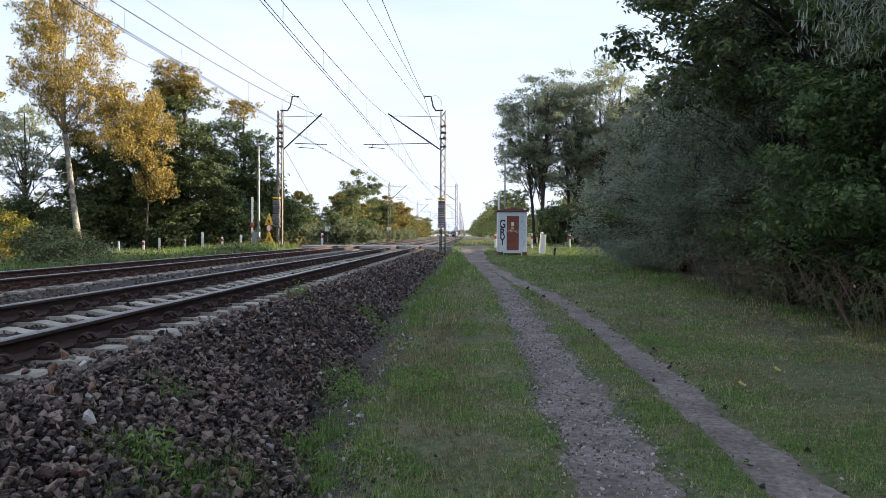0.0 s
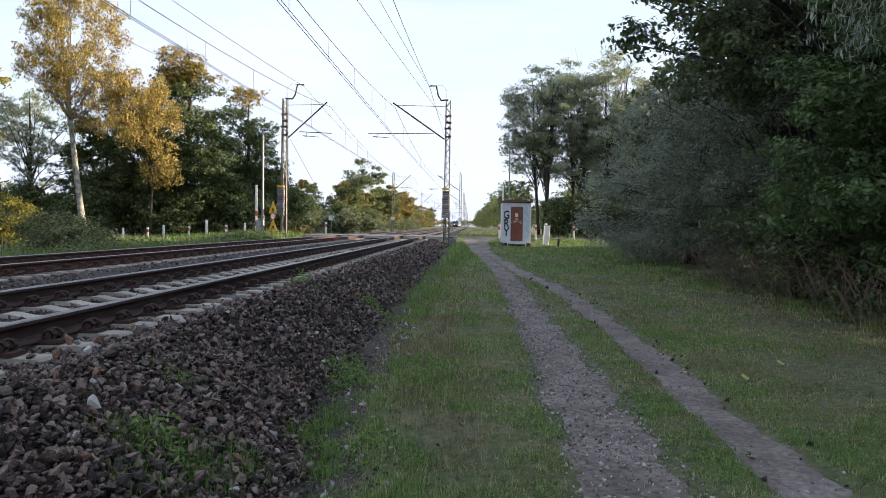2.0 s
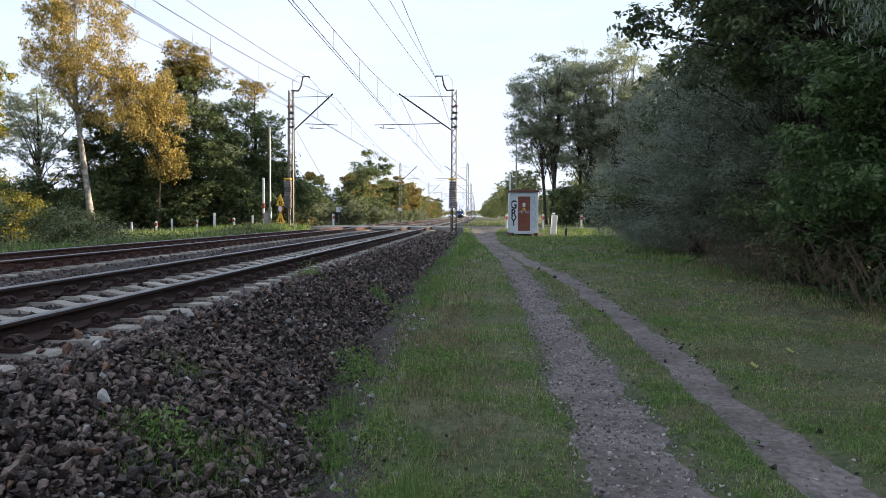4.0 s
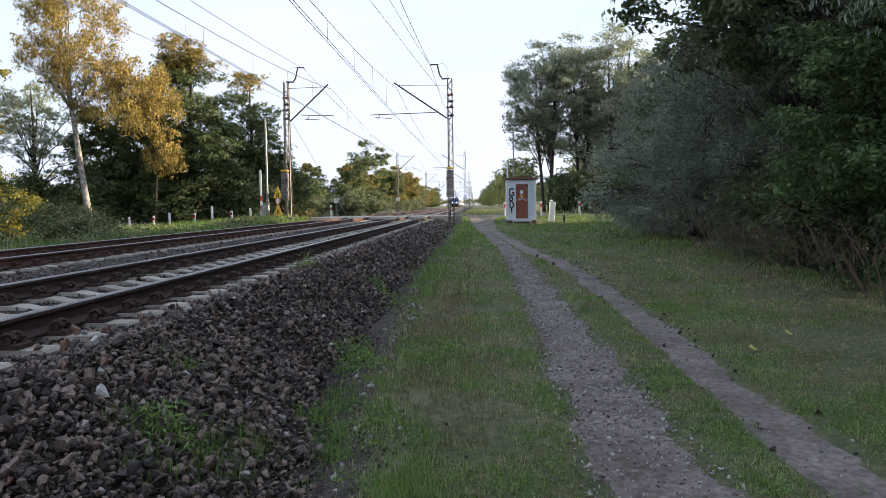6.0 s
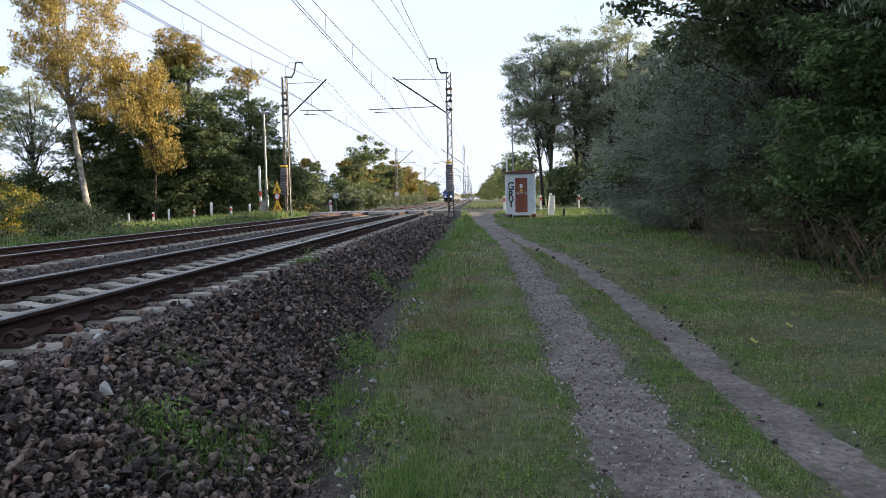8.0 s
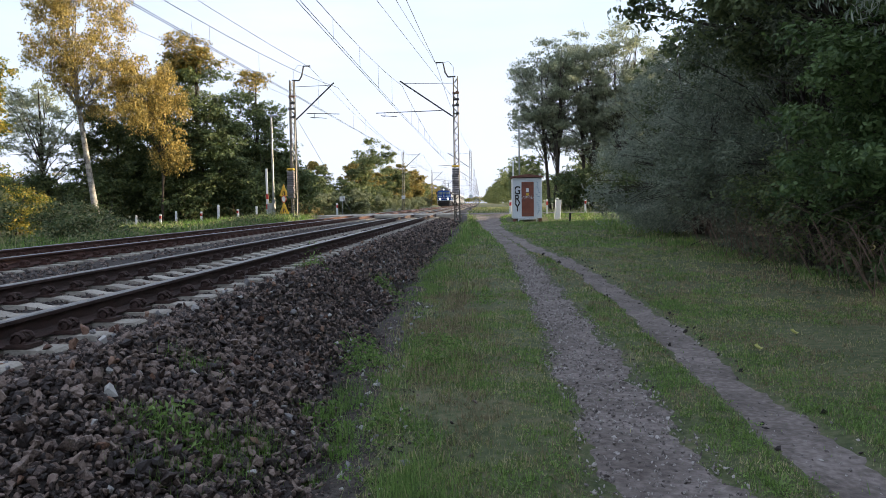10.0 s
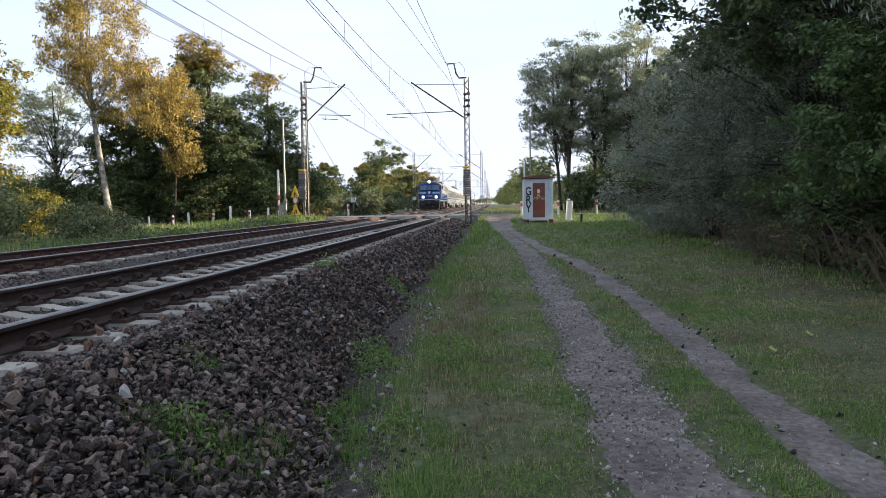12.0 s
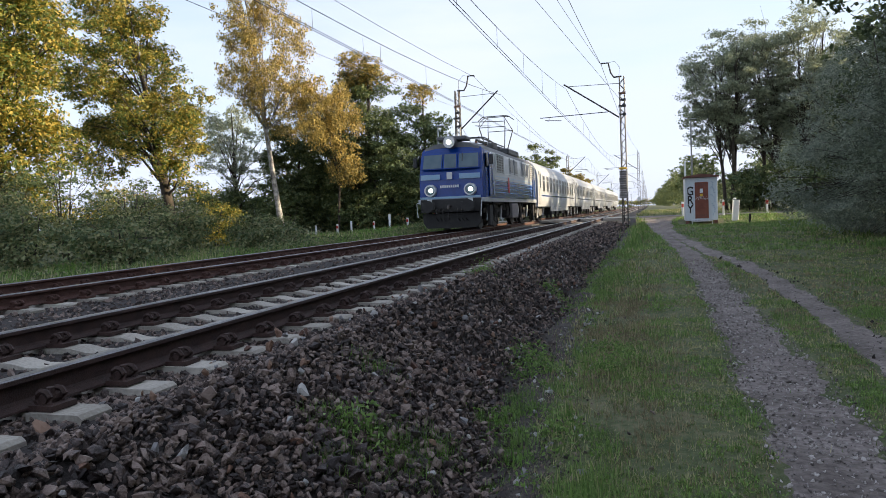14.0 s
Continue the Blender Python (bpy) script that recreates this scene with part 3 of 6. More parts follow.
def tree(name, label, at, height, thick, spec, leaf_mat, n_leaves, leaf, clumps=60, clump_r=0.9, limbs=14, bark="bark", lean=(0, 0), group="trees beside the railway",
         narrow=1.0, droop=0.0, fork=0.35, category="tree", stems=1, spread=0.0, sink=0.0, flat=0.62, turned_lit_top=None):
    at = (at[0], at[1] * ALONG)
    clumps, clump_r, leaf = int(clumps * 1.75), clump_r * 1.18, leaf * 1.16
    z0 = float(land(at[0], at[1])) - 0.05 - sink
    root = thing(name, label, category, group, at=(at[0], at[1], z0))
    cen = in_crown(spec, clumps)
    bm = bmesh.new()
    for k in range(stems):
        a = k * 2.4 + 0.5
        bx, by = spread * math.cos(a) * (stems > 1), spread * math.sin(a) * (stems > 1)
        pts, rad = [], []
        for i in range(9):
            q = i / 8
            pts.append((bx * (0.3 + q) + lean[0] * q + rng.normal(0, 0.02) * height * 0.3 * q, by * (0.3 + q) + lean[1] * q + rng.normal(0, 0.02) * height * 0.3 * q, height * 0.93 * q))
            rad.append(thick * (1.25 if i == 0 else 1) * (1 - q) ** 0.8 / stems ** 0.4 + 0.015)
        tube(bm, pts, rad, 9)
        order = rng.permutation(clumps)[:limbs]
        for j in order:
            c = cen[j]
            q = np.clip(c[2] / height * rng.uniform(0.45, 0.8), fork * 0.5, 0.9)
            i = q * 8
            b = np.array(pts[int(i)]) + (np.array(pts[min(int(i) + 1, 8)]) - np.array(pts[int(i)])) * (i % 1)
            mid = (b + c) / 2 + np.array([0, 0, 0.12 * np.linalg.norm(c - b)])
            r = max(0.35 * rad[int(i)], 0.02)
            tube(bm, [b, (b * 2 + mid) / 3 + rng.normal(0, 0.05, 3), mid + rng.normal(0, 0.1, 3), c], [r, r * 0.8, r * 0.55, 0.012], 6)
            for _ in range(2):
                e = c + rng.normal(0, clump_r * 0.7, 3)
                tube(bm, [mid, (mid + e) / 2 + rng.normal(0, 0.08, 3), e], [r * 0.5, r * 0.3, 0.008], 5)
    part("trunk", bm, M[bark], root, smooth=True)
    r = clump_r * rng.uniform(0.5, 1.4, clumps)
    cnt = n_leaves * r ** 2 / (r ** 2).sum()
    # clumps above this height: autumn yellow with low sunlight put into the colour
    top = cen[:, 2] > turned_lit_top if turned_lit_top else np.zeros(clumps, bool)
    if top.any():
        p, way = clump_points(cen[top], r[top], cnt[top], flat)
        tagged(leaves("crown_top", p, leaf, M["turned"], root, narrow, droop, way), "autumn leaves at the top, yellowed further for the low sun", kind="stuff")
    p, way = clump_points(cen[~top], r[~top], cnt[~top], flat)
    leaves("crown", p, leaf, M[leaf_mat], root, narrow, droop, way)
    return root


def plant_trees():
    # golden birch and its neighbours across the tracks
    tree("birch_tree", "tall birch with yellow autumn leaves and white bark", (-26.2, 51), 22, 0.21,
         [(-0.6, 0, 13.5, 3.3, 3.0, 6.0), (0.8, 0, 10.0, 2.8, 2.6, 3.0), (2.8, 0, 8.2, 1.7, 2, 2.0), (-3.2, 0, 11.5, 2.0, 2, 2.2), (-2, 0, 17.5, 2.8, 2.5, 4)], "birch_leaf", 46000, 0.125, 135, 0.64, 24, "birch_bark", (-2.4, 0),
         droop=0.5, flat=1.1, fork=0.8)
    tree("birch_tree", "smaller birch with golden hanging branches", (-22.6, 53), 13.5, 0.08,
         [(-0.8, 0, 9.6, 2.2, 2, 2.6), (0.9, 0, 7.6, 1.5, 1.6, 2.2), (0.9, 0, 5.0, 1.2, 1.2, 1.3)], "birch_leaf", 18000, 0.135, 62, 0.6, 18, "bark", (0.8, 0), droop=0.6, flat=1.2)
    tree("alder_tree", "dense dark green alder, its top coloured by autumn and low sun", (-21.3, 57), 14.6, 0.24,
         [(0, 0, 8, 3.3, 2.8, 5.0), (0.4, 0, 4, 4.2, 3, 3.5), (-0.5, 0, 12.0, 2.2, 1.9, 2.4)], "alder", 52000, 0.18, 150, 0.9, 30, flat=0.6, turned_lit_top=11.6)
    tree("alder_tree", "slender dark green alder behind a lamp post", (-17.9, 61), 12.6, 0.2,
         [(0, 0, 7, 2.4, 2.2, 5.0), (0.5, 0, 3.5, 3.0, 2.5, 3)], "alder", 34000, 0.18, 110, 0.85, 30, flat=0.6, turned_lit_top=10.4)
    tree("alder_tree", "dark alder with low spreading branches", (-28.0, 58), 10.0, 0.15,
         [(0, 0, 5.6, 3.0, 2.5, 4), (2, 0, 3, 4.0, 2.5, 2.6)], "alder", 32000, 0.19, 80, 0.9, 14, flat=0.6)
    tree("alder_tree", "tall dark alder standing between two birches", (-24.6, 58), 10.5, 0.18,
         [(-0.4, 0, 6.4, 3.4, 2.6, 4.0), (-1, 0, 3, 4.2, 2.5, 2.6)], "alder", 34000, 0.19, 110, 0.95, 14, flat=0.6)
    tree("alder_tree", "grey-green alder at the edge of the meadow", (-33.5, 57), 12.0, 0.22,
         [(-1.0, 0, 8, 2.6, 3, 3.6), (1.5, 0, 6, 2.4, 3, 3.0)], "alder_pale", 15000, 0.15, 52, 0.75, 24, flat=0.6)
    tree("maple_tree", "broad maple turning yellow in the sun", (-32.0, 46), 15.5, 0.42,
         [(-4.0, 0, 12.5, 5.0, 4, 5.4), (0.6, -1, 8.2, 3.0, 3, 3.2), (-5.5, 0, 7.2, 3.6, 3, 2.4), (1.8, -1, 4.6, 1.6, 2, 1.3), (-4.0, 0, 17, 2.8, 3, 3.0)], "maple", 64000, 0.18, 150, 0.95, 20, lean=(-2.2, 0), fork=0.16, flat=0.66)
    tree("lime_tree", "golden lime tree glowing in low sun", (-34.2, 33.5), 17, 0.3,
         [(0.6, 0, 11, 4.0, 4, 5.5), (0.9, 0, 6, 3.4, 3, 3), (1.2, 0, 14, 3, 3, 4)], "maple", 42000, 0.2, 130, 1.0, 16, flat=0.7)
    for k, (x, y, h, r) in enumerate(((-24, 57, 5, 2.6), (-27.5, 54, 3.6, 2.2), (-19, 58, 4.4, 2.6), (-15.6, 62, 4.2, 2.2), (-32.5, 56, 4, 2.6), (-21.8, 55, 3.5, 2.4), (-17, 57, 3, 1.8), (-36, 58, 4.6, 3.0), (-40, 60, 5.2, 3.2), (-30, 55.5, 3.6, 2.4), (-44, 58, 5.4, 3.4))):
        tree("elder_shrub", "dense dark shrub under the alders", (x, y), h, 0.07, [(0, 0, h * 0.5, r, r * 0.8, h * 0.52)], "alder", 5000, 0.2, 40, 0.7, 6, group="shrubs under the alders", category="shrub", stems=3, spread=0.5)
    for x, y, h, r, m in ((-20, 27, 2.4, 2.4, "shrub"), (-23.5, 30, 3.4, 2.8, "shrub"), (-28, 31, 5.0, 3.0, "alder"), (-25, 36, 3.0, 2.6, "shrub"), (-21, 38, 2.0, 2.0, "shrub"),
                          (-17.5, 33, 1.3, 1.8, "shrub"), (-30, 38, 3.2, 2.6, "maple"), (-27, 43, 2.6, 2.2, "maple"), (-35, 40, 3.4, 3, "maple"), (-17.5, 22, 1.7, 1.9, "shrub"), (-30.5, 28, 6, 3, "shrub"), (-27, 25.5, 3.6, 2.6, "shrub"), (-33, 30, 6.5, 3, "shrub"), (-22.5, 23, 2.4, 2.2, "shrub")):
        tree("bramble_shrub", "wild green shrub on the verge", (x, y), h, 0.05, [(0, 0, h * 0.48, r, r * 0.9, h * 0.52)], m, 5500, 0.13, 45, 0.6, 6, group="verge shrubs", category="shrub", stems=3, spread=0.4)
    # beside the path
    tree("willow_shrub", "large grey-green willow bush beside the path", (9.0, 31.5), 8, 0.12,
         [(0, 0, 3.6, 4.6, 4.2, 3.9), (-1.6, 0, 2.4, 2.9, 3.8, 2.6)], "willow", 60000, 0.13, 150, 0.66, 20, group="wood beside the path", flat=0.8, narrow=0.5, category="shrub", stems=4, spread=0.8)
    tree("willow_shrub", "dark dense willow bush hanging over the grass", (9.6, 23.0), 9.5, 0.14,
         [(0, 0, 4.4, 4.2, 4.4, 4.8), (-1.2, -1, 2.3, 2.9, 3.6, 2.4)], "willow_dark", 60000, 0.12, 150, 0.72, 24, group="wood beside the path", flat=0.7, narrow=0.55, category="shrub", stems=4, spread=0.8)
    tree("oak_tree", "dark oak reaching out over the grass", (11.0, 21), 17, 0.34,
         [(-1.4, 0, 11.2, 5.2, 6.5, 4.8), (0.6, 0, 13, 5, 5.5, 4), (-3.4, 0.3, 8.2, 3.9, 3.8, 2.6), (-3.8, 0.6, 8.0, 3.2, 3, 2.0), (-2.8, 0.2, 6.6, 3.8, 3.6, 2.0)], "oak", 60000, 0.15, 170, 0.8, 46, group="wood beside the path", flat=0.6)
    tree("hornbeam_tree", "green hornbeam bush with broad leaves", (8.4, 14.2), 7.6, 0.12,
         [(0, 0, 3.8, 2.7, 3.0, 3.8), (-0.8, -0.5, 2.4, 2.3, 2.4, 2.4)], "hornbeam", 52000, 0.10, 130, 0.52, 30, group="wood beside the path", stems=3, spread=0.5)
    tree("willow_tree", "willow with narrow leaves hanging down", (9.4, 10.5), 10, 0.2,
         [(-2.7, 0, 5.7, 2.2, 2.2, 2.4), (-0.6, 0, 7.8, 3, 3, 2.4)], "willow", 36000, 0.13, 90, 0.6, 22, flat=1.3, group="wood beside the path", narrow=0.3, droop=0.8)
    tree("hazel_shrub", "dark undergrowth with bare twigs at the wood's edge", (7.9, 18.5), 3.4, 0.05,
         [(0, 0, 1.6, 1.9, 2.6, 1.8)], "alder", 16000, 0.09, 70, 0.5, 30, group="wood beside the path", category="shrub", stems=5, spread=0.5)
    tree("hazel_shrub", "dark undergrowth with bare twigs beside the grass", (8.0, 10.8), 2.6, 0.05,
         [(0, 0, 1.3, 1.7, 1.9, 1.4)], "alder", 11000, 0.09, 60, 0.45, 30, group="wood beside the path", category="shrub", stems=5, spread=0.5)
    # fill trees, mostly out of view, added to keep the low sun off
    for x, y, h in ((15, 36, 13), (14.5, 28, 15), (16, 14, 15), (15, 7, 15), (14.5, 0, 15), (15.5, -7, 14), (15, -14, 15), (15, -22, 14), (13, 40, 10), (17.5, 41, 10), (21, 24, 14), (21, 8, 15), (12, 39, 8), (22, 0, 15), (22, 16, 15), (22, 32, 14), (22, -10, 15), (22, -20, 15), (12.5, 3.5, 10), (12.5, -3.5, 10), (12.5, -11, 10), (28, 5, 15), (28, -5, 15), (28, 14, 15), (28, 24, 15), (14.5, 45.5, 12), (18.5, 46.5, 13), (23, 46, 14)):
        tree("oak_tree", "dark oak filling the wood beside the path and blocking the sun", (x, y), h, 0.26, [(0, 0, h * 0.6, 4.4, 4.4, h * 0.4), (0, 0, h * 0.3, 3.6, 3.8, h * 0.3)], "oak", 11000 if x < 18 and y > 20 else 3200, 0.36 if x < 18 and y > 20 else 0.75, 90, 1.3, 8, group="wood beside the path")
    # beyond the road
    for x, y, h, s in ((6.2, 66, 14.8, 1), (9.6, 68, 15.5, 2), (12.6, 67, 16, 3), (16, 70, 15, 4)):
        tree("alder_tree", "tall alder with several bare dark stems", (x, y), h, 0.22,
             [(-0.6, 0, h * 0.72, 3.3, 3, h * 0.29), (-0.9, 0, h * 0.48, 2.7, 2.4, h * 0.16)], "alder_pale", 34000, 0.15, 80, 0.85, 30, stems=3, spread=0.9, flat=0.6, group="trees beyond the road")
    for k in range(9):
        tree("hazel_shrub", "dense green shrub beyond the road", (7.6 + k * 1.9, 64 + 2 * math.sin(k * 2.1)), 3.6, 0.06, [(0, 0, 1.7, 1.7, 1.6, 2.0)], "alder", 4500, 0.2, 26, 0.7, 5,
             group="shrubs beyond the road", category="shrub", stems=3, spread=0.4)


def far_wood(name, label, spots, leaf, material, per):
    """A stretch of far woodland: many ragged crowns in one mesh."""
    pts = []
    for x, y, h, r in spots:
        y *= ALONG
        z0 = float(land(x, y))
        h *= 0.9
        c = in_crown([(x, y, z0 + h * 0.54, r * 0.86, r * 0.86, h * 0.44), (x, y, z0 + h * 0.72, r * 0.6, r * 0.6, h * 0.27)], 34)
        pts.append(clump_points(c, r * 0.32 * rng.uniform(0.6, 1.35, 34), np.full(34, per / 34), 0.6))
    ob = leaves(name, np.concatenate([p for p, w in pts]), leaf, M[material], None, facing=np.concatenate([w for p, w in pts]))
    tagged(ob, label, "woodland", kind="stuff")


def distant_woods():
    r = random.Random(3)
    # across the tracks: separate crowns, each its own height and colour
    for m, label, seed in (("far_gold", "golden autumn trees in the distance across the tracks", 4), ("far_green", "green trees in the distance across the tracks", 8), ("far", "yellow-green trees in the distance across the tracks", 12)):
        q = random.Random(seed)
        far_wood("far_wood", label, [(-17.0 - 0.012 * (y - 100) + q.uniform(-4.5, 1.5), y + q.uniform(-4, 4), q.uniform(7.5, 12.0), q.uniform(2.4, 3.6)) for y in range(120 + seed, 430, 9)], 0.5, m, 1300)
    far_wood("far_wood", "large round green tree beyond the road", [(-16.4, 118, 13.2, 4.2), (-14.2, 126, 9.0, 3.0), (-19.0, 116, 8.6, 2.8)], 0.30, "far_green", 7000)
    far_wood("far_wood", "dull green trees beyond the road", [(-26.5, 100, 7.6, 2.6), (-29.5, 104, 8.6, 2.8), (-33, 101, 9.2, 3.0), (-36.5, 99, 8, 3), (-40, 104, 9.5, 3.4), (-24.2, 112, 8.4, 2.6)], 0.36, "far_green", 4200)
    far_wood("far_wood", "golden trees beyond the road", [(-25.8, 118, 10.2, 2.4), (-31.5, 112, 9, 2.6), (-15.6, 150, 11, 3.2), (-14.6, 170, 11, 3.2), (-46, 95, 10, 4)], 0.38, "far_gold", 4200)
    far_wood("far_wood", "low green shrubs filling the edge of the far wood", [(-14.5 - k * 0.9 + r.uniform(-1, 1), 112 - 0.55 * k + r.uniform(-6, 6), r.uniform(4.2, 6.2), 2.3) for k in range(28)], 0.34, "far_green", 1500)
    far_wood("far_wood", "pale sallow thicket beside the tracks", [(-13.2 - k * 0.55 + r.uniform(-0.8, 0.8), 92 - k * 1.0 + r.uniform(-5, 5), r.uniform(2.6, 3.8), 1.5) for k in range(18)] + [(-13.2 + r.uniform(-0.8, 0.4), 100 + 7 * k, r.uniform(2.6, 3.6), 1.6) for k in range(14)], 0.22, "sallow", 1500)
    far_wood("far_wood", "row of green bushes along the tracks beyond the road",
             [(4.4 + r.uniform(0, 2.2) - 0.004 * y, y, r.uniform(5.2, 7.6), r.uniform(1.7, 2.4)) for y in range(80, 420, 4)], 0.3, "far_green", 1000)
    # hidden by the willow; added to cut the sun on the carriages
    far_wood("far_wood", "unseen wood along the road, added to shade the carriages", [(18 + 3.2 * k, 65.5 + r.uniform(-1.5, 1.5), r.uniform(11, 14), 3.4) for k in range(7)], 0.4, "oak", 1800)
    far_wood("far_wood", "far trees closing the view at the horizon",
             [(x, 700 + r.uniform(-30, 30), r.uniform(6, 9), r.uniform(9, 13)) for x in range(-420, 300, 12)], 1.5, "far", 500)
    far_wood("far_wood", "trees at the edge of the meadow",
             [(-95 + r.uniform(-6, 6) - 0.3 * k, 40 + k * 5, r.uniform(8, 13), r.uniform(4, 6)) for k in range(30)] + [(-60 + k * 4, 120 + r.uniform(-5, 5), r.uniform(7, 10), 4) for k in range(8)], 0.5, "far", 700)
    # added behind the bushes; its height sets how much sun reaches the train
    far_wood("far_wood", "tall wood along the line, added to shade the train", [(17 + r.uniform(-2, 4), y, r.uniform(10, 13) if y < 150 else r.uniform(6, 8), 4) for y in range(78, 360, 7)], 0.42, "oak", 1100)
    # second row, at x 30: unseen, added to back the oaks against the sun
    far_wood("far_wood", "wood behind the tall alders and an unseen row behind the oaks", [(14 + k * 4, 84 + r.uniform(-5, 5), r.uniform(8, 13), 4) for k in range(12)] + [(30 + r.uniform(-3, 3), y, 14, 5) for y in range(-30, 50, 8)], 0.42, "oak", 1200)
    far_wood("far_wood", "dry reeds and shrubs beside the tracks",
             [(-15.5 - k * 0.9 + r.uniform(-1, 1), 66 + r.uniform(0, 26), r.uniform(1.5, 2.8), 1.6) for k in range(16)], 0.3, "reed", 700)
    far_wood("far_wood", "green shrubs behind the level crossing",
             [(-13.5 - k * 1.1 + r.uniform(-1, 1), 72 + r.uniform(0, 30), r.uniform(2, 4), 1.8) for k in range(20)], 0.3, "shrub", 800)


# ---- turf ----
BLADE_V = np.array([(-0.5, 0, 0), (0.5, 0, 0), (0.12, 0.35, 1.0)])
BLADE_F = np.array([(0, 1, 2)])


def bare(x, y):
    """How bare the ground is: 1 in the ruts and on the ballast."""
    b = np.zeros_like(x)
    for rut in (rut_left, rut_right):
        c, w = rut(y)
        ragged = 0.72 + 0.62 * (0.6 * value_noise(x, y, 0.35, 6) + 0.4 * value_noise(x, y, 0.12, 7))
        b = np.maximum(b, smooth_step(1.3, 0.85, np.abs(x - c) / w * ragged))
    c, w = worn_apron(y)
    b = np.maximum(b, smooth_step(1.15, 0.8, np.abs(x - c) / w) * (y > 34) * 0.97)
    return np.maximum(b, smooth_step(foot(y) + 0.85 + 0.2 * np.sin(y * 2.3), foot(y) + 0.25, x) * 0.93)


def value_noise(x, y, scale, seed):
    """Smooth random heights between 0 and 1 on a grid of the given size."""
    table = np.random.default_rng(seed).random((64, 64))
    gx, gy = x / scale, y / scale
    i, j = np.floor(gx).astype(int), np.floor(gy).astype(int)
    u, v = gx - i, gy - j
    u, v = u * u * (3 - 2 * u), v * v * (3 - 2 * v)
    a, b = table[i % 64, j % 64], table[(i + 1) % 64, j % 64]
    c, d = table[i % 64, (j + 1) % 64], table[(i + 1) % 64, (j + 1) % 64]
    return (a * (1 - u) + b * u) * (1 - v) + (c * (1 - u) + d * u) * v


def patches(x, y):
    return 0.45 * value_noise(x, y, 1.3, 1) + 0.35 * value_noise(x, y, 0.42, 2) + 0.2 * value_noise(x, y, 0.15, 3)


def dryness(x, y):
    """Where the turf is faded: a few worn patches and chance."""
    d = 0.55 * value_noise(x, y, 0.9, 4) + 0.45 * value_noise(x, y, 0.28, 5)
    for cx, cy, rx, ry in ((-0.3, 11.8, 0.4, 2.2), (-0.15, 5.8, 0.35, 0.7), (3.6, 8.6, 0.7, 0.5), (5.6, 9.0, 1.2, 1.2), (5.9, 14.0, 0.8, 3.0)):
        d = d + 0.38 * np.exp(-((x - cx) / rx) ** 2 - ((y - cy) / ry) ** 2)
    return d


def blades(name, x, y, h, w, material, label, stony=False):
    n = len(x)
    a, lean = rng.uniform(0, math.tau, n), rng.normal(0, 0.95, n)
    rot = np.zeros((n, 3, 3))
    ca, sa, cl_, sl_ = np.cos(a), np.sin(a), np.cos(lean), np.sin(lean)
    rot[:, :, 0] = np.stack([ca, sa, 0 * a], -1)
    rot[:, :, 2] = np.stack([-sa * sl_, ca * sl_, cl_], -1)
    rot[:, :, 1] = np.cross(rot[:, :, 2], rot[:, :, 0])
    v, f = scatter(BLADE_V, BLADE_F, np.stack([x, y, (ballast(x, y) if stony else land(x, y)) - 0.005], -1), rot, np.stack([w, h, h], -1))
    return tagged(mesh_object(name, v, f, material), label, "grass", kind="stuff")


def rosettes(x, y, size, n_each, spread, height, material, name, label):
    """Low leafy weeds: a handful of leaves round each spot."""
    k = np.repeat(np.arange(len(x)), n_each)
    d = rng.normal(0, 1, (len(k), 2)) * spread
    px, py = x[k] + d[:, 0], y[k] + d[:, 1]
    at = np.stack([px, py, np.maximum(land(px, py), ballast(px, py) * (px < foot(py))) + np.abs(rng.normal(0, height, len(k))) * np.exp(-(d ** 2).sum(1) / (2 * spread ** 2)) + 0.006], -1)
    ob = leaves(name, at, size, material, None, narrow=0.7)
    return tagged(ob, label, "weeds", kind="stuff")


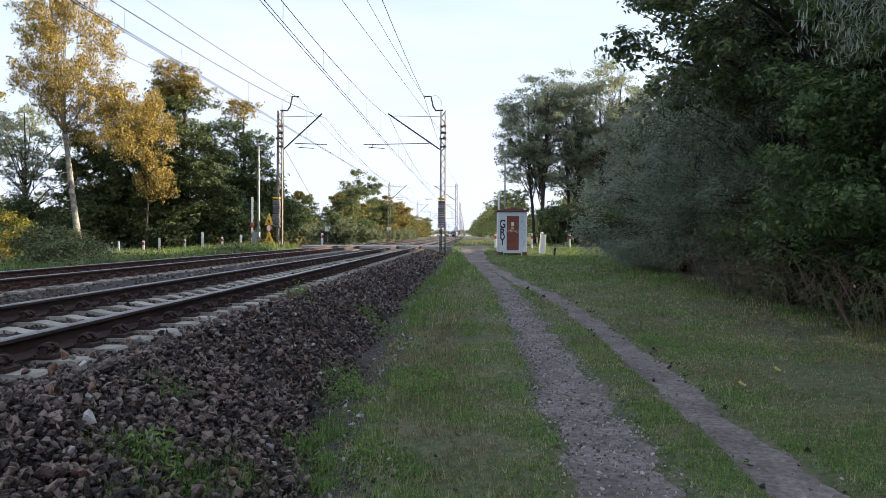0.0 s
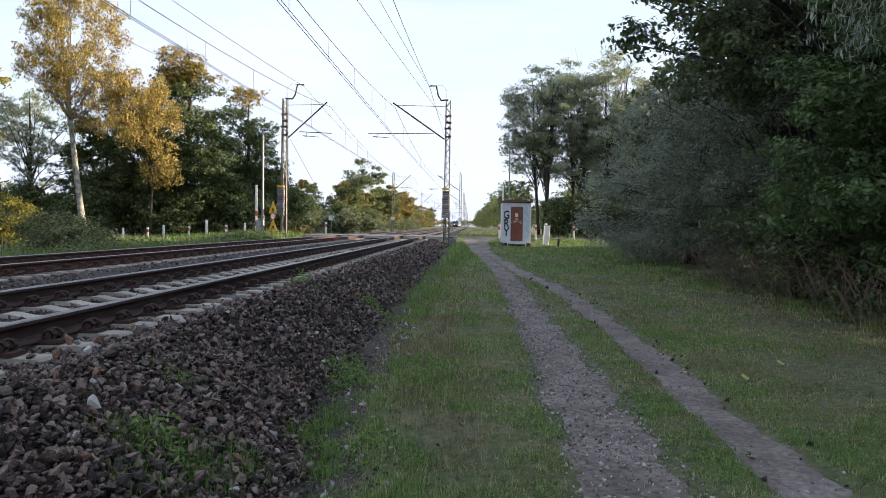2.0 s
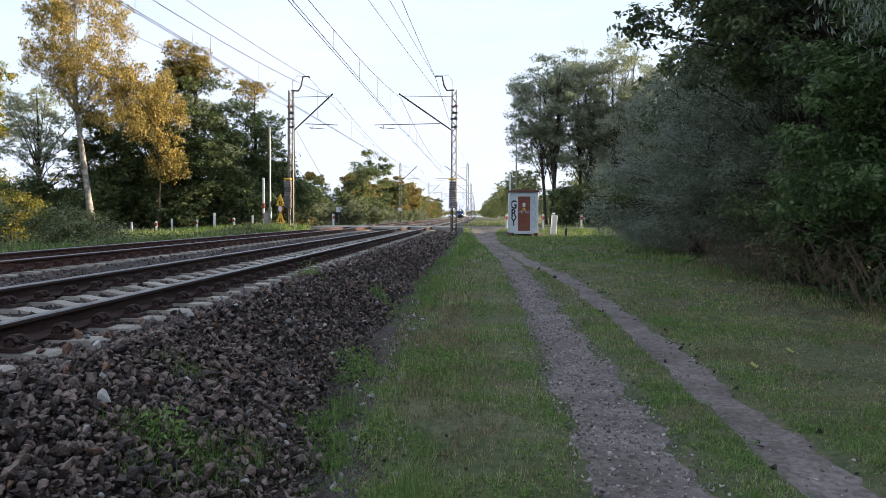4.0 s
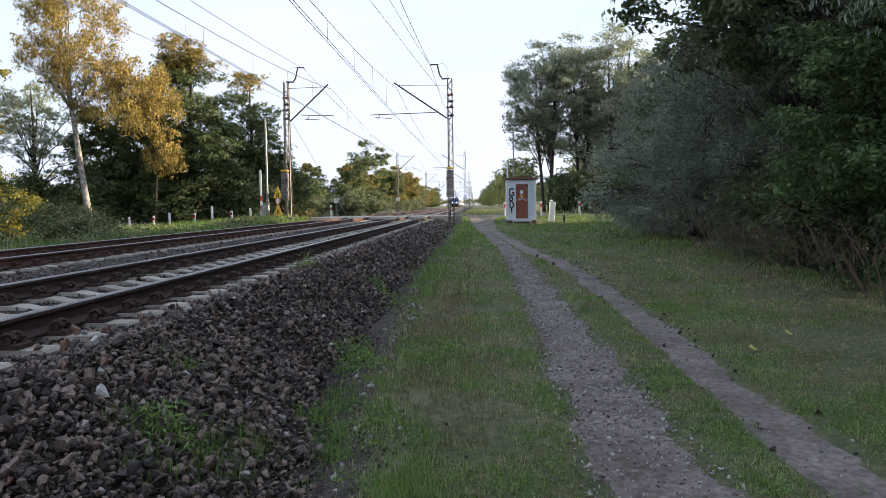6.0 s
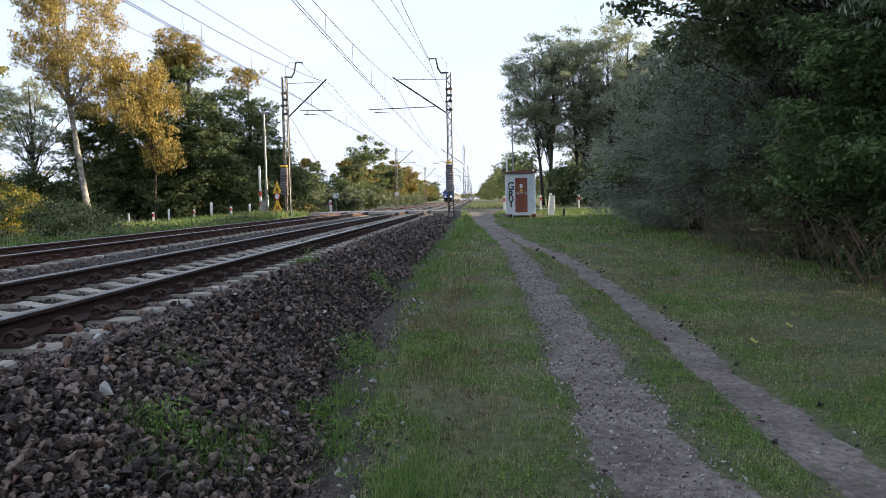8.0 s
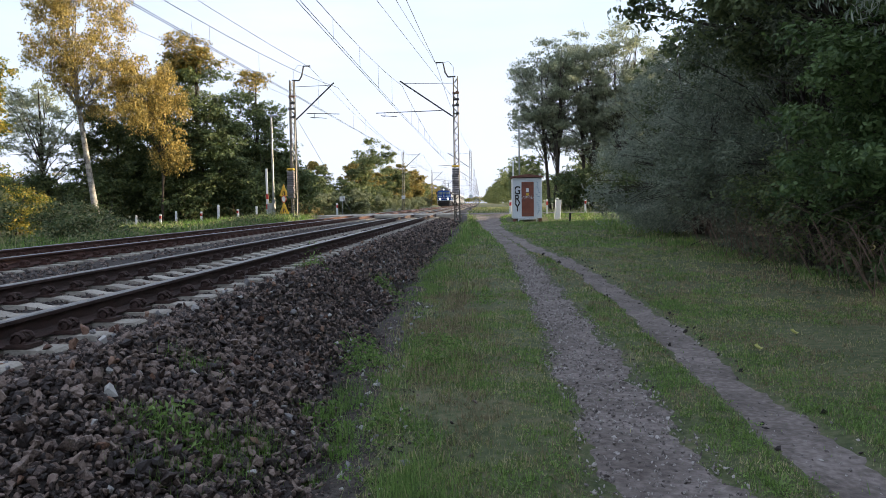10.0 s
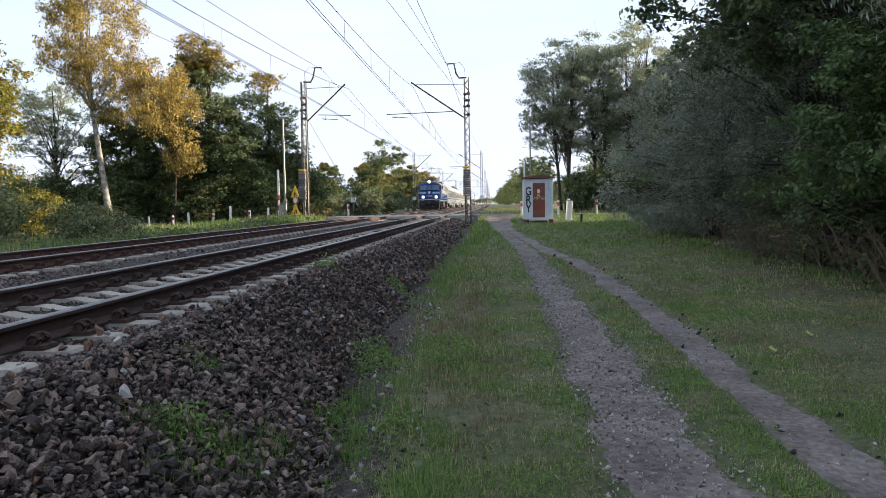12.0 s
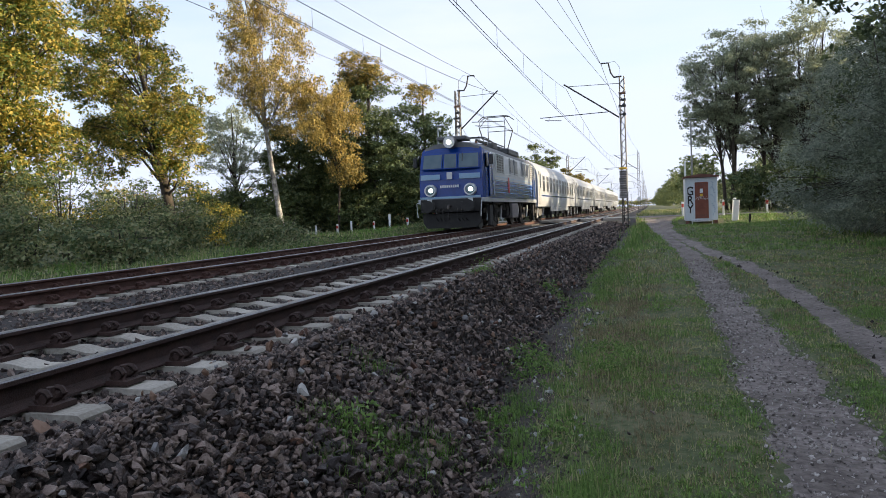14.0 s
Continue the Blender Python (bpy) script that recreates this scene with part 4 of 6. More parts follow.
def turf():
    for y0, y1, d, w, hh in ((2.2, 7, 5600, 0.0065, 0.026), (7, 13, 2900, 0.010, 0.030), (13, 24, 760, 0.017, 0.038), (24, 49, 260, 0.032, 0.058)):
        # blades stand in small tufts
        tx, ty = strew(-1.4, 7.6, y0, y1, d / 9)
        k = np.repeat(np.arange(len(tx)), 9)
        tuft_h = rng.lognormal(0, 0.35, len(tx))
        x, y = tx[k] + rng.normal(0, 2.6 * w, len(k)), ty[k] + rng.normal(0, 2.6 * w, len(k))
        p, dry = patches(x, y), dryness(x, y)
        hut_base = (x > 1.6) & (x < 4.2) & (y > 43.4) & (y < 47.2)
        ok = rng.random(len(x)) > np.clip(bare(x, y) * 0.985 + 0.75 * smooth_step(0.46, 0.30, p) + 0.12 * smooth_step(0.62, 0.85, dry) + 1.0 * hut_base, 0, 1)
        x, y, p, dry, th = x[ok], y[ok], p[ok], dry[ok], tuft_h[k][ok]
        h = hh * th * rng.uniform(0.5, 1.5, len(x)) * (0.45 + 1.0 * p) * (1 + 1.1 * smooth_step(0.4, -0.5, x)) * (1 + 0.9 * smooth_step(5.5, 6.8, x))
        q = dry + rng.normal(0, 0.10, len(x)) - 0.14 * (y0 > 20)
        lush = (p + rng.normal(0, 0.06, len(x)) > (0.58 if y0 < 20 else 0.47)) & (q < 0.6)
        for pick, mat, label in ((lush, "lush", "lush bright green grass tufts beside the dirt path"), (~lush & (q < 0.67), "grass", "short patchy grass beside the dirt path"),
                                 (~lush & (q >= 0.67), "hay", "faded straw-brown grass beside the dirt path")):
            blades("grass", x[pick], y[pick], h[pick] * (1.25 if mat == "lush" else 1), w * rng.uniform(0.6, 1.6, pick.sum()), M[mat], label)
    x, y = strew(-1.2, 6.5, 2.5, 13, 75)
    ok = (bare(x, y) < 0.4) & (patches(x, y) > 0.5)
    rosettes(x[ok], y[ok], 0.026, 14, 0.05, 0.016, M["lush"], "ground_weeds", "small broad-leaved weeds in the grass")
    # grass tufts creeping into the foot of the ballast
    tx, ty = strew(-1.9, 0.2, 2.4, 26, 9)
    ok = (tx > foot(ty) - 0.25) & (tx < foot(ty) + 0.9) & (value_noise(tx, ty, 0.8, 9) > 0.42)
    tx, ty = tx[ok], ty[ok]
    k = np.repeat(np.arange(len(tx)), 130)
    th = rng.uniform(0.05, 0.15, len(tx))
    x, y = tx[k] + rng.normal(0, 0.075, len(k)), ty[k] + rng.normal(0, 0.075, len(k))
    blades("grass", x, y, th[k] * rng.uniform(0.5, 1.5, len(k)), rng.uniform(0.004, 0.009, len(k)), M["lush"], "green grass tufts at the foot of the ballast")
    x, y = strew(-1.4, 0.3, 2.5, 26, 5)
    ok = (x > foot(y) - 0.1) & (x < foot(y) + 0.9)
    rosettes(x[ok], y[ok], 0.04, 40, 0.08, 0.06, M["weed"], "verge_weeds", "bright green weeds at the foot of the ballast")
    tufts = np.array([(-1.75, 13.1), (-1.72, 13.3), (-1.25, 7.5), (-1.1, 7.3), (-1.35, 7.9), (-0.5, 8.5), (-0.35, 8.0), (-0.7, 5.3), (-1.75, 4.1), (-2.6, 11.2), (-0.55, 7.4), (0.05, 12.0)])
    x, y = tufts[:, 0], tufts[:, 1]
    rosettes(x, y, 0.045, 240, 0.14, 0.15, M["lush"], "weed_tufts", "lush green weed tufts growing out of the ballast")
    # feathery grass growing through the stones
    tx = np.array([-1.95, -1.8, -1.6, -1.5, -1.42, -1.7, -2.1, -1.3, -1.15, -1.25, -0.95])
    ty = np.array([4.05, 4.2, 4.3, 4.1, 4.5, 3.7, 5.2, 5.6, 6.4, 3.3, 4.8])
    k = np.repeat(np.arange(len(tx)), 380)
    x, y = tx[k] + rng.normal(0, 0.10, len(k)), ty[k] + rng.normal(0, 0.10, len(k))
    blades("grass", x, y, rng.uniform(0.03, 0.13, len(k)), rng.uniform(0.004, 0.008, len(k)), M["weed"], "feathery green grass growing through the ballast", stony=True)
    x, y = strew(2.9, 6.4, 3, 20, 2.2)
    rosettes(x, y, 0.10, 1, 0.01, 0.008, M["hay"], "fallen_leaves", "fallen brown leaves on the grass")
    for x, y in ((3.0, 8.0), (3.78, 8.95)):
        bm = bmesh.new()
        bmesh.ops.create_grid(bm, x_segments=6, y_segments=6, size=0.045)
        for v in bm.verts:
            r = v.co.length / 0.045
            v.co *= 1.0 - 0.25 * max(0, r - 0.9)
            v.co.z = 0.03 + 0.008 * math.sin(v.co.x * 90) + 0.012 * r * r
        leaf = part("fallen_leaf", bm, M["pale_leaf"], smooth=True)
        leaf.matrix_basis = pose(x, y, float(land(x, y)) + 0.01, 25, 0, 40)
        tagged(leaf, "large pale yellow leaf fallen on the grass", "leaf", "fallen leaves")
    x, y = strew(-24, -10.9, 8, 49, 130)
    green = value_noise(x, y, 1.6, 8) + rng.normal(0, 0.12, len(x)) > 0.36
    for pick, mat in ((green, "weed"), (~green, "grass")):
        blades("grass", x[pick], y[pick], rng.uniform(0.12, 0.45, pick.sum()), rng.uniform(0.02, 0.05, pick.sum()), M[mat], "tall rough green grass on the verge across the tracks" if mat == "weed" else "pale rough grass on the verge across the tracks")
    x, y = strew(-14.5, -11.0, 8, 47, 7)
    ok = value_noise(x, y, 2.2, 11) > 0.4
    rosettes(x[ok], y[ok], 0.13, 45, 0.22, 0.28, M["shrub"], "verge_weeds", "tall leafy weeds on the verge across the tracks")
    x, y = strew(-1.0, 9, 56.5, 120, 40)
    blades("grass", x, y, rng.uniform(0.1, 0.35, len(x)), rng.uniform(0.04, 0.09, len(x)), M["grass"], "grass verge along the tracks beyond the road")
    x, y = strew(0.8, 12, 42, 49.6, 150)
    ok = (bare(x, y) < 0.5) & ~((x > 1.6) & (x < 4.2) & (y > 43.4) & (y < 47.2))
    x, y = x[ok], y[ok]
    blades("grass", x, y, rng.uniform(0.03, 0.11, len(x)), rng.uniform(0.02, 0.04, len(x)), M["weed"], "lush grass round the hut")


def dead_twigs():
    """Bare brown twigs hanging at the wood's edge."""
    bm = bmesh.new()
    for k in range(150):
        y = rng.uniform(9.5, 22)
        x = 6.3 + 0.9 * rng.random() - 0.35 * (y < 13)
        z = float(land(x, y))
        a, l = rng.uniform(2.0, 4.3), rng.uniform(0.5, 1.7)
        d = np.array([math.cos(a) * l * 0.55, math.sin(a) * l * 0.7, 0])
        b = np.array([x, y, z + rng.uniform(0, 0.7)])
        tube(bm, [b, b + d * 0.4 + [0, 0, l * 0.45], b + d * 0.8 + [0, 0, l * 0.55], b + d * 1.1 + [0, 0, l * 0.35]], [0.009, 0.007, 0.005, 0.003], 4)
    tagged(part("dead_twigs", bm, M["twig"]), "bare brown twigs at the edge of the wood", "twigs", kind="stuff")


M["twig"] = surface("brown_twig", [(0.09, 0.06, 0.042), (0.2, 0.14, 0.10)], 6, 0.9)
plant_trees()
dead_twigs()
distant_woods()
turf()

# ---- masts and wires over the tracks ----


def lattice_mast(at, side, z1=9.35, detail=True):
    """Latticed catenary mast with its bracket; side +1: the bracket points to +x."""
    x0, y0 = at
    z0 = float(land(x0, y0)) - 0.1
    mast = thing("catenary_mast", "latticed grey steel catenary mast with a bracket arm", "catenary mast", "masts along the tracks", at=(x0, y0, 0))
    bm = bmesh.new()
    box(bm, (0, 0, z0 + 0.14), (0.46, 0.56, 0.4), bevel=0.04)
    part("foundation", bm, M["dark_steel"], mast)
    for sx in (-1, 1):
        bm = bmesh.new()
        for sy in (-1, 1):
            rod(bm, (sx * 0.16, sy * 0.2, z0 + 0.3), (sx * 0.13, sy * 0.12, z1), 0.036, n=4)
        part("leg", bm, M["steel"], mast)
    bm = bmesh.new()
    n = 24
    for k in range(n):
        a, b = z0 + 0.5 + k * (z1 - z0 - 0.6) / n, z0 + 0.5 + (k + 1) * (z1 - z0 - 0.6) / n
        s = 1 if k % 2 else -1
        for sy in (-0.17, 0.17):
            rod(bm, (-0.15 * s, sy, a), (0.15 * s, sy, b), 0.018, n=4)
        for sx in (-0.15, 0.15):
            rod(bm, (sx, -0.17 * s, a), (sx, 0.17 * s, b), 0.017, n=4)
    part("lacing", bm, M["steel"], mast)
    d = side
    bm = bmesh.new()
    tip = 3.4 if d < 0 else 2.6
    rod(bm, (d * 0.2, 0, 6.95), (d * tip, 0, 9.15), 0.045)
    part("diagonal_arm", bm, M["dark_steel"], mast)
    bm = bmesh.new()
    rod(bm, (d * (tip - 0.25), 0, 9.0), (d * 0.15, 0, 8.95), 0.016, n=6)
    part("tie_rod", bm, M["dark_steel"], mast)
    bm = bmesh.new()
    ends = (0.85, 4.9) if d < 0 else (0.9, 2.9)
    rod(bm, (d * ends[0], 0, 7.32), (d * ends[1], 0, 7.24), 0.024, n=6)
    end = ends[1] - 0.55 if d < 0 else 1.35
    tube(bm, [(d * end, 0, 7.26), (d * end, 0, 7.02), (d * (end - d * 0.25), 0, 7.08), (d * (end - d * 0.25) - d * 0.0 + 1.0 * (-d if d < 0 else 1) * 1.0, 0, 7.0)], [0.02] * 4, 6)
    part("steady_arm", bm, M["dark_steel"], mast)
    bm = bmesh.new()
    if not detail:
        rod(bm, (-0.16, 0, z1), (0.16, 0, z1), 0.03, n=5)
        rod(bm, (d * 0.05, 0, z1), (d * 0.05, 0, z1 + 0.3), 0.03, n=5)
    else:
        tube(bm, [(0, 0, z1), (d * 0.45, 0, z1 - 0.02), (d * 0.62, 0, z1 + 0.25), (d * 0.75, 0, z1 + 0.85), (d * 1.15, 0, z1 + 0.85), (d * 1.15, 0, z1 + 0.75)], [0.05, 0.05, 0.05, 0.05, 0.045, 0.03], 7)
    part("top_bracket", bm, M["dark_steel"], mast)
    if detail:
        bm = bmesh.new()
        tube(bm, [(d * 0.15, 0, z1), (d * 0.1, 0.02, z1 + 0.55), (d * 0.4, 0.02, z1 + 0.92), (d * 0.8, 0, z1 + 0.83)], [0.01] * 4, 5)
        part("jumper_wire", bm, M["wire"], mast)
        for z, w in ((8.35, 0.17), (7.95, 0.12), (7.6, 0.2), (7.1, 0.15)):
            bm = bmesh.new()
            rod(bm, (-w, -0.1, z), (w * 0.7, -0.1, z), 0.05)
            for q in range(4):
                rod(bm, (-w - 0.03 + q * 0.035, -0.1, z), (-w - 0.015 + q * 0.035, -0.1, z), 0.085, n=9)
            box(bm, (0.1, -0.12, z), (0.22, 0.2, 0.12))
            part("insulator", bm, M["clay"] if z > 8 else M["dark_steel"], mast)
        wx = -0.06 if d < 0 else -0.12
        stack = part("counterweight", box(bmesh.new(), (wx, -0.42, 3.9), (0.44, 0.3, 0.12), bevel=0.03), M["yellow"], mast, "yellow cap on a stack of weights")
        for k in range(12):
            part("disc", box(bmesh.new(), (wx + rng.normal(0, 0.012), -0.42, 2.2 + k * 0.137), (0.42, 0.3, 0.122), bevel=0.02), M["weight"], stack)
        bm = bmesh.new()
        rod(bm, (wx, -0.42, 3.9), (wx, -0.35, 7.4), 0.012, n=5)
        rod(bm, (wx, -0.42, z0 + 0.5), (wx, -0.42, 2.2), 0.03, n=6)
        part("guide_rod", bm, M["dark_steel"], mast)
    return mast


M["clay"] = surface("brown_insulator", [(0.14, 0.06, 0.03), (0.25, 0.11, 0.05)], 8, 0.35)
YS = [-18.0, 44.8, 108.7, 172.6, 236.5, 300.4, 364.3, 428.2, 492.1]
MAST_X = {-1: -1.43, 1: -11.5}


def masts():
    for side, x in MAST_X.items():
        lattice_mast((x, YS[1]), side)
        plain = lattice_mast((x, YS[2]), side, detail=False)
        for y in [YS[0]] + YS[3:]:
            copy_thing(plain, pose(x, y, 0))
        bm = bmesh.new()
        rod(bm, (x, YS[2] - 0.4, 2.65), (x, YS[2] + 0.1, 2.65), 0.03)
        rod(bm, (x - 0.2, YS[2] - 0.17, 2.5), (x + 0.2, YS[2] - 0.17, 2.5), 0.03)
        box(bm, (x, YS[2] - 0.35, 2.65), (0.55, 0.04, 0.5))
        tagged(part("track_sign", bm, M["white"]), "small white board fixed to a mast", "sign")
    guy = bmesh.new()
    rod(guy, (-11.4, 45.0, 7.2), (-10.2, 57.7, 0.9), 0.014, n=5)
    rod(guy, (-10.45, 55.0, 2.2), (-10.2, 57.7, 0.88), 0.03, n=5)
    tagged(part("guy_wire", guy, M["zinc"]), "slanting steel guy wire from the mast to the ground", "wire")


def line_over(name, label, pts, r=0.009):
    bm = bmesh.new()
    tube(bm, pts, [r] * len(pts), 4)
    tagged(part(name, bm, M["wire"]), label, "overhead wire", "overhead wires", kind="")


def sagging(a, b, sag, n=9):
    """Points from a to b with the hang of a wire between them, without the last."""
    return [(a[0] + (b[0] - a[0]) * q, a[1] + (b[1] - a[1]) * q, a[2] + (b[2] - a[2]) * q - 4 * sag * q * (1 - q)) for q in np.linspace(0, 1, n)[:-1]]


def wires():
    for c, side, xs, zc, zm in ((NEAR, -1, (-4.75, -4.69), 7.05, 8.86), (FAR, 1, (-9.05, -8.68), 6.9, 8.86)):
        stag = [xs[0], xs[1]] + [c + (0.3 if k % 2 else -0.3) for k in range(len(YS) - 2)]
        for off in (-0.05, 0.05):
            line_over("contact_wire", "taut copper contact wire above the track", [(x + off, y, zc) for x, y in zip(stag, YS)], 0.012)
        msg = []
        for i in range(len(YS) - 1):
            msg += sagging((stag[i], YS[i], zm), (stag[i + 1], YS[i + 1], zm), zm - zc - 0.52, 17)
        line_over("messenger_wire", "sagging messenger wire carrying the contact wire", msg, 0.013)
        bm = bmesh.new()
        for i in range(4):
            for k in range(1, 12):
                q = k / 12
                x, y = stag[i] + (stag[i + 1] - stag[i]) * q, YS[i] + (YS[i + 1] - YS[i]) * q
                rod(bm, (x, y, zm - 4 * (zm - zc - 0.52) * q * (1 - q)), (x, y, zc), 0.006, n=4)
        tagged(part("dropper_wires", bm, M["wire"]), "thin droppers between messenger and contact wire", "overhead wire", kind="stuff")
        x = MAST_X[side] + side * 1.15
        pts = []
        for i in range(len(YS) - 1):
            ends = [(MAST_X[side] + side * 0.05, YS[j], z1) if j > 1 else (x + (0.0 if j else (-0.7 if side < 0 else -1.0)), YS[j], 10.1) for j, z1 in ((i, 9.62), (i + 1, 9.62))]
            pts += sagging(ends[0], ends[1], 0.75)
        line_over("feeder_wire", "sagging feeder wire on the mast tops", pts, 0.013)
    line_over("feeder_wire", "second feeder wire tied to the mast top", sagging((-5.0, YS[0], 10.0), (-2.58, YS[1], 10.1), 0.6) + [(-2.58, YS[1], 10.1)], 0.010)
    line_over("return_wire", "return wire tied to the mast insulators", sagging((-7.4, YS[0], 9.7), (-1.55, YS[1], 8.0), 0.0) + [(-1.55, YS[1], 8.0)], 0.010)
    line_over("return_wire", "return wire behind the mast across the tracks", sagging((-13.6, YS[0], 8.4), (-11.3, YS[1], 8.2), 0.4) + [(-11.3, YS[1], 8.2)], 0.010)


masts()
wires()

# ---- hut, posts and signs at the crossing ----


def letters(name, text, m, size, material, parent, label=""):
    cu = bpy.data.curves.new(name, "FONT")
    cu.body, cu.size, cu.extrude, cu.align_x, cu.align_y = text, size, 0.003, "CENTER", "CENTER"
    cu.offset = size * 0.022
    ob = new(name, cu)
    me = bpy.data.meshes.new_from_object(ob)
    bpy.data.objects.remove(ob)
    me.materials.append(material)
    ob = new(name, me)
    ob.parent, ob.matrix_basis = parent, m
    if label:
        ob["label"] = label
    return ob


def hut():
    x0, x1, y0, z0 = 1.98, 3.75, 44.8, 0.66
    h = thing("trackside_hut", "small white metal hut with a brown door and graffiti", "hut", at=(0, 0, 0))
    w = x1 - x0
    bm = box(bmesh.new(), ((x0 + x1) / 2, y0 + 1.1, z0 + 1.24), (w, 2.2, 2.48), bevel=0.015)
    part("wall", bm, M["hut_white"], h)
    for x in (x0 + 0.06, x1 - 0.06):
        bm = box(bmesh.new(), (x, y0 - 0.012, z0 + 1.24), (0.12, 0.03, 2.46), bevel=0.008)
        part("corner_trim", bm, M["hut_white"], h)
    bm = bmesh.new()
    extrude_profile(bm, [(x0 - 0.1, z0 + 2.5), (x1 + 0.1, z0 + 2.5), (x1 + 0.1, z0 + 2.57), ((x0 + x1) / 2, z0 + 2.7), (x0 - 0.1, z0 + 2.57)], y0 - 0.16, y0 + 2.35)
    part("roof", bm, M["roof_brown"], h, "brown sheet-metal roof with a shallow pitch")
    dx0, dx1 = x0 + 0.53, x0 + 1.27
    frame_part = part("door_frame", box(box(box(bmesh.new(), (dx0 - 0.03, y0 - 0.02, z0 + 1.17), (0.05, 0.06, 2.12)), (dx1 + 0.03, y0 - 0.02, z0 + 1.17), (0.05, 0.06, 2.12)),
                                      ((dx0 + dx1) / 2, y0 - 0.02, z0 + 2.255), (dx1 - dx0 + 0.1, 0.06, 0.05)), M["hut_white"], h)
    door = part("door", box(bmesh.new(), ((dx0 + dx1) / 2, y0 - 0.02, z0 + 1.17), (dx1 - dx0, 0.05, 2.1), bevel=0.008), M["door_brown"], h, "rusty brown steel door")
    part("handle", rod(bmesh.new(), (dx0 + 0.08, y0 - 0.09, z0 + 1.08), (dx0 + 0.2, y0 - 0.09, z0 + 1.08), 0.015), M["dark_steel"], door)
    part("notice", box(bmesh.new(), (dx0 + 0.36, y0 - 0.05, z0 + 1.72), (0.17, 0.01, 0.24)), M["white"], door, "white paper notice")
    part("warning_plate", box(bmesh.new(), (dx0 + 0.36, y0 - 0.05, z0 + 1.47), (0.16, 0.01, 0.14)), M["yellow"], door)
    bm = bmesh.new()
    for k in range(9):
        a = rng.uniform(-0.9, 0.9)
        box(bm, (dx0 + 0.06 + k * 0.078, y0 - 0.05, z0 + 1.30 + rng.normal(0, 0.03)), (0.02, 0.006, rng.uniform(0.1, 0.2)), pose(0, 0, 0, 0, math.degrees(a)))
    part("scrawl", bm, M["white"], door, "white sprayed scrawl")
    for zz in (2.08, 0.28):
        bm = bmesh.new()
        for k in range(5):
            box(bm, (dx0 + 0.13 + k * 0.12, y0 - 0.05, z0 + zz), (0.075, 0.006, 0.14))
        part("faded_scrawl", bm, M["roof_brown"], door)
    for k, ch in enumerate("GRY"):
        letters("graffiti", ch, pose(x0 + 0.27, y0 - 0.012, z0 + 1.70 - k * 0.52, 90, 0, 0), 0.70, M["black"], h, "black sprayed letter").scale = (0.78, 1, 1)
    bm = bmesh.new()
    for k in range(16):
        box(bm, (x1 - 0.24 + rng.uniform(-0.08, 0.08), y0 - 0.006, z0 + 0.35 + k * 0.122), (rng.uniform(0.06, 0.2), 0.008, 0.03), pose(0, 0, 0, 0, rng.uniform(-60, 60)))
    part("faded_graffiti", bm, M["pale_blue"], h, "pale blue sprayed scribble")["kind"] = "stuff"
    for x in (x0 + 0.1, x1 - 0.1):
        for y in (y0 + 0.15, y0 + 2.05):
            part("foot", box(bmesh.new(), (x, y, z0 - 0.22), (0.2, 0.25, 0.48)), M["roof_brown"], h)
    step = part("step", box(bmesh.new(), ((x0 + x1) / 2, y0 - 0.2, z0 - 0.03), (1.15, 0.34, 0.05)), M["white"], h, "pale steel step")
    part("step_tread", box(bmesh.new(), ((x0 + x1) / 2, y0 - 0.34, z0 - 0.24), (1.15, 0.05, 0.05)), M["white"], step)
    for x in (x0 + 0.34, x1 - 0.34):
        part("step_leg", box(bmesh.new(), (x, y0 - 0.32, z0 - 0.24), (0.05, 0.06, 0.44)), M["white"], step)


M["hut_white"] = surface("scuffed_white_metal", [(0.60, 0.64, 0.68), (0.70, 0.74, 0.77)], 0.9, 0.45, bump=0.05, bscale=20)
M["roof_brown"] = surface("brown_sheet", [(0.13, 0.05, 0.035), (0.2, 0.085, 0.06)], 4, 0.6)
M["door_brown"] = surface("rusty_brown_door", [(0.17, 0.045, 0.028), (0.26, 0.085, 0.05)], 2.5, 0.55, bump=0.2)
M["pale_blue"] = surface("pale_blue_spray", [(0.22, 0.31, 0.42), (0.32, 0.42, 0.52)], 4, 0.6)
hut()


def bollard(at, tall, banded, group="posts along the road", z=None):
    z0 = float(land(*at)) if z is None else z
    label = "white road post with a red band" if banded else "plain white concrete road post"
    b = thing("road_post", label, "post", group, at=(at[0], at[1], z0), rz=rng.uniform(-20, 20))
    bm = box(bmesh.new(), (0, 0, tall / 2 - 0.1), (0.13, 0.11, tall + 0.2), bevel=0.02)
    for v in bm.verts:
        v.co.x += 0.02 * rng.normal() * v.co.z
    part("shaft", bm, M["white"], b)
    if banded:
        part("band", box(bmesh.new(), (0, 0, tall * 0.74), (0.14, 0.12, tall * 0.24), bevel=0.01), M["red"], b, "red band")


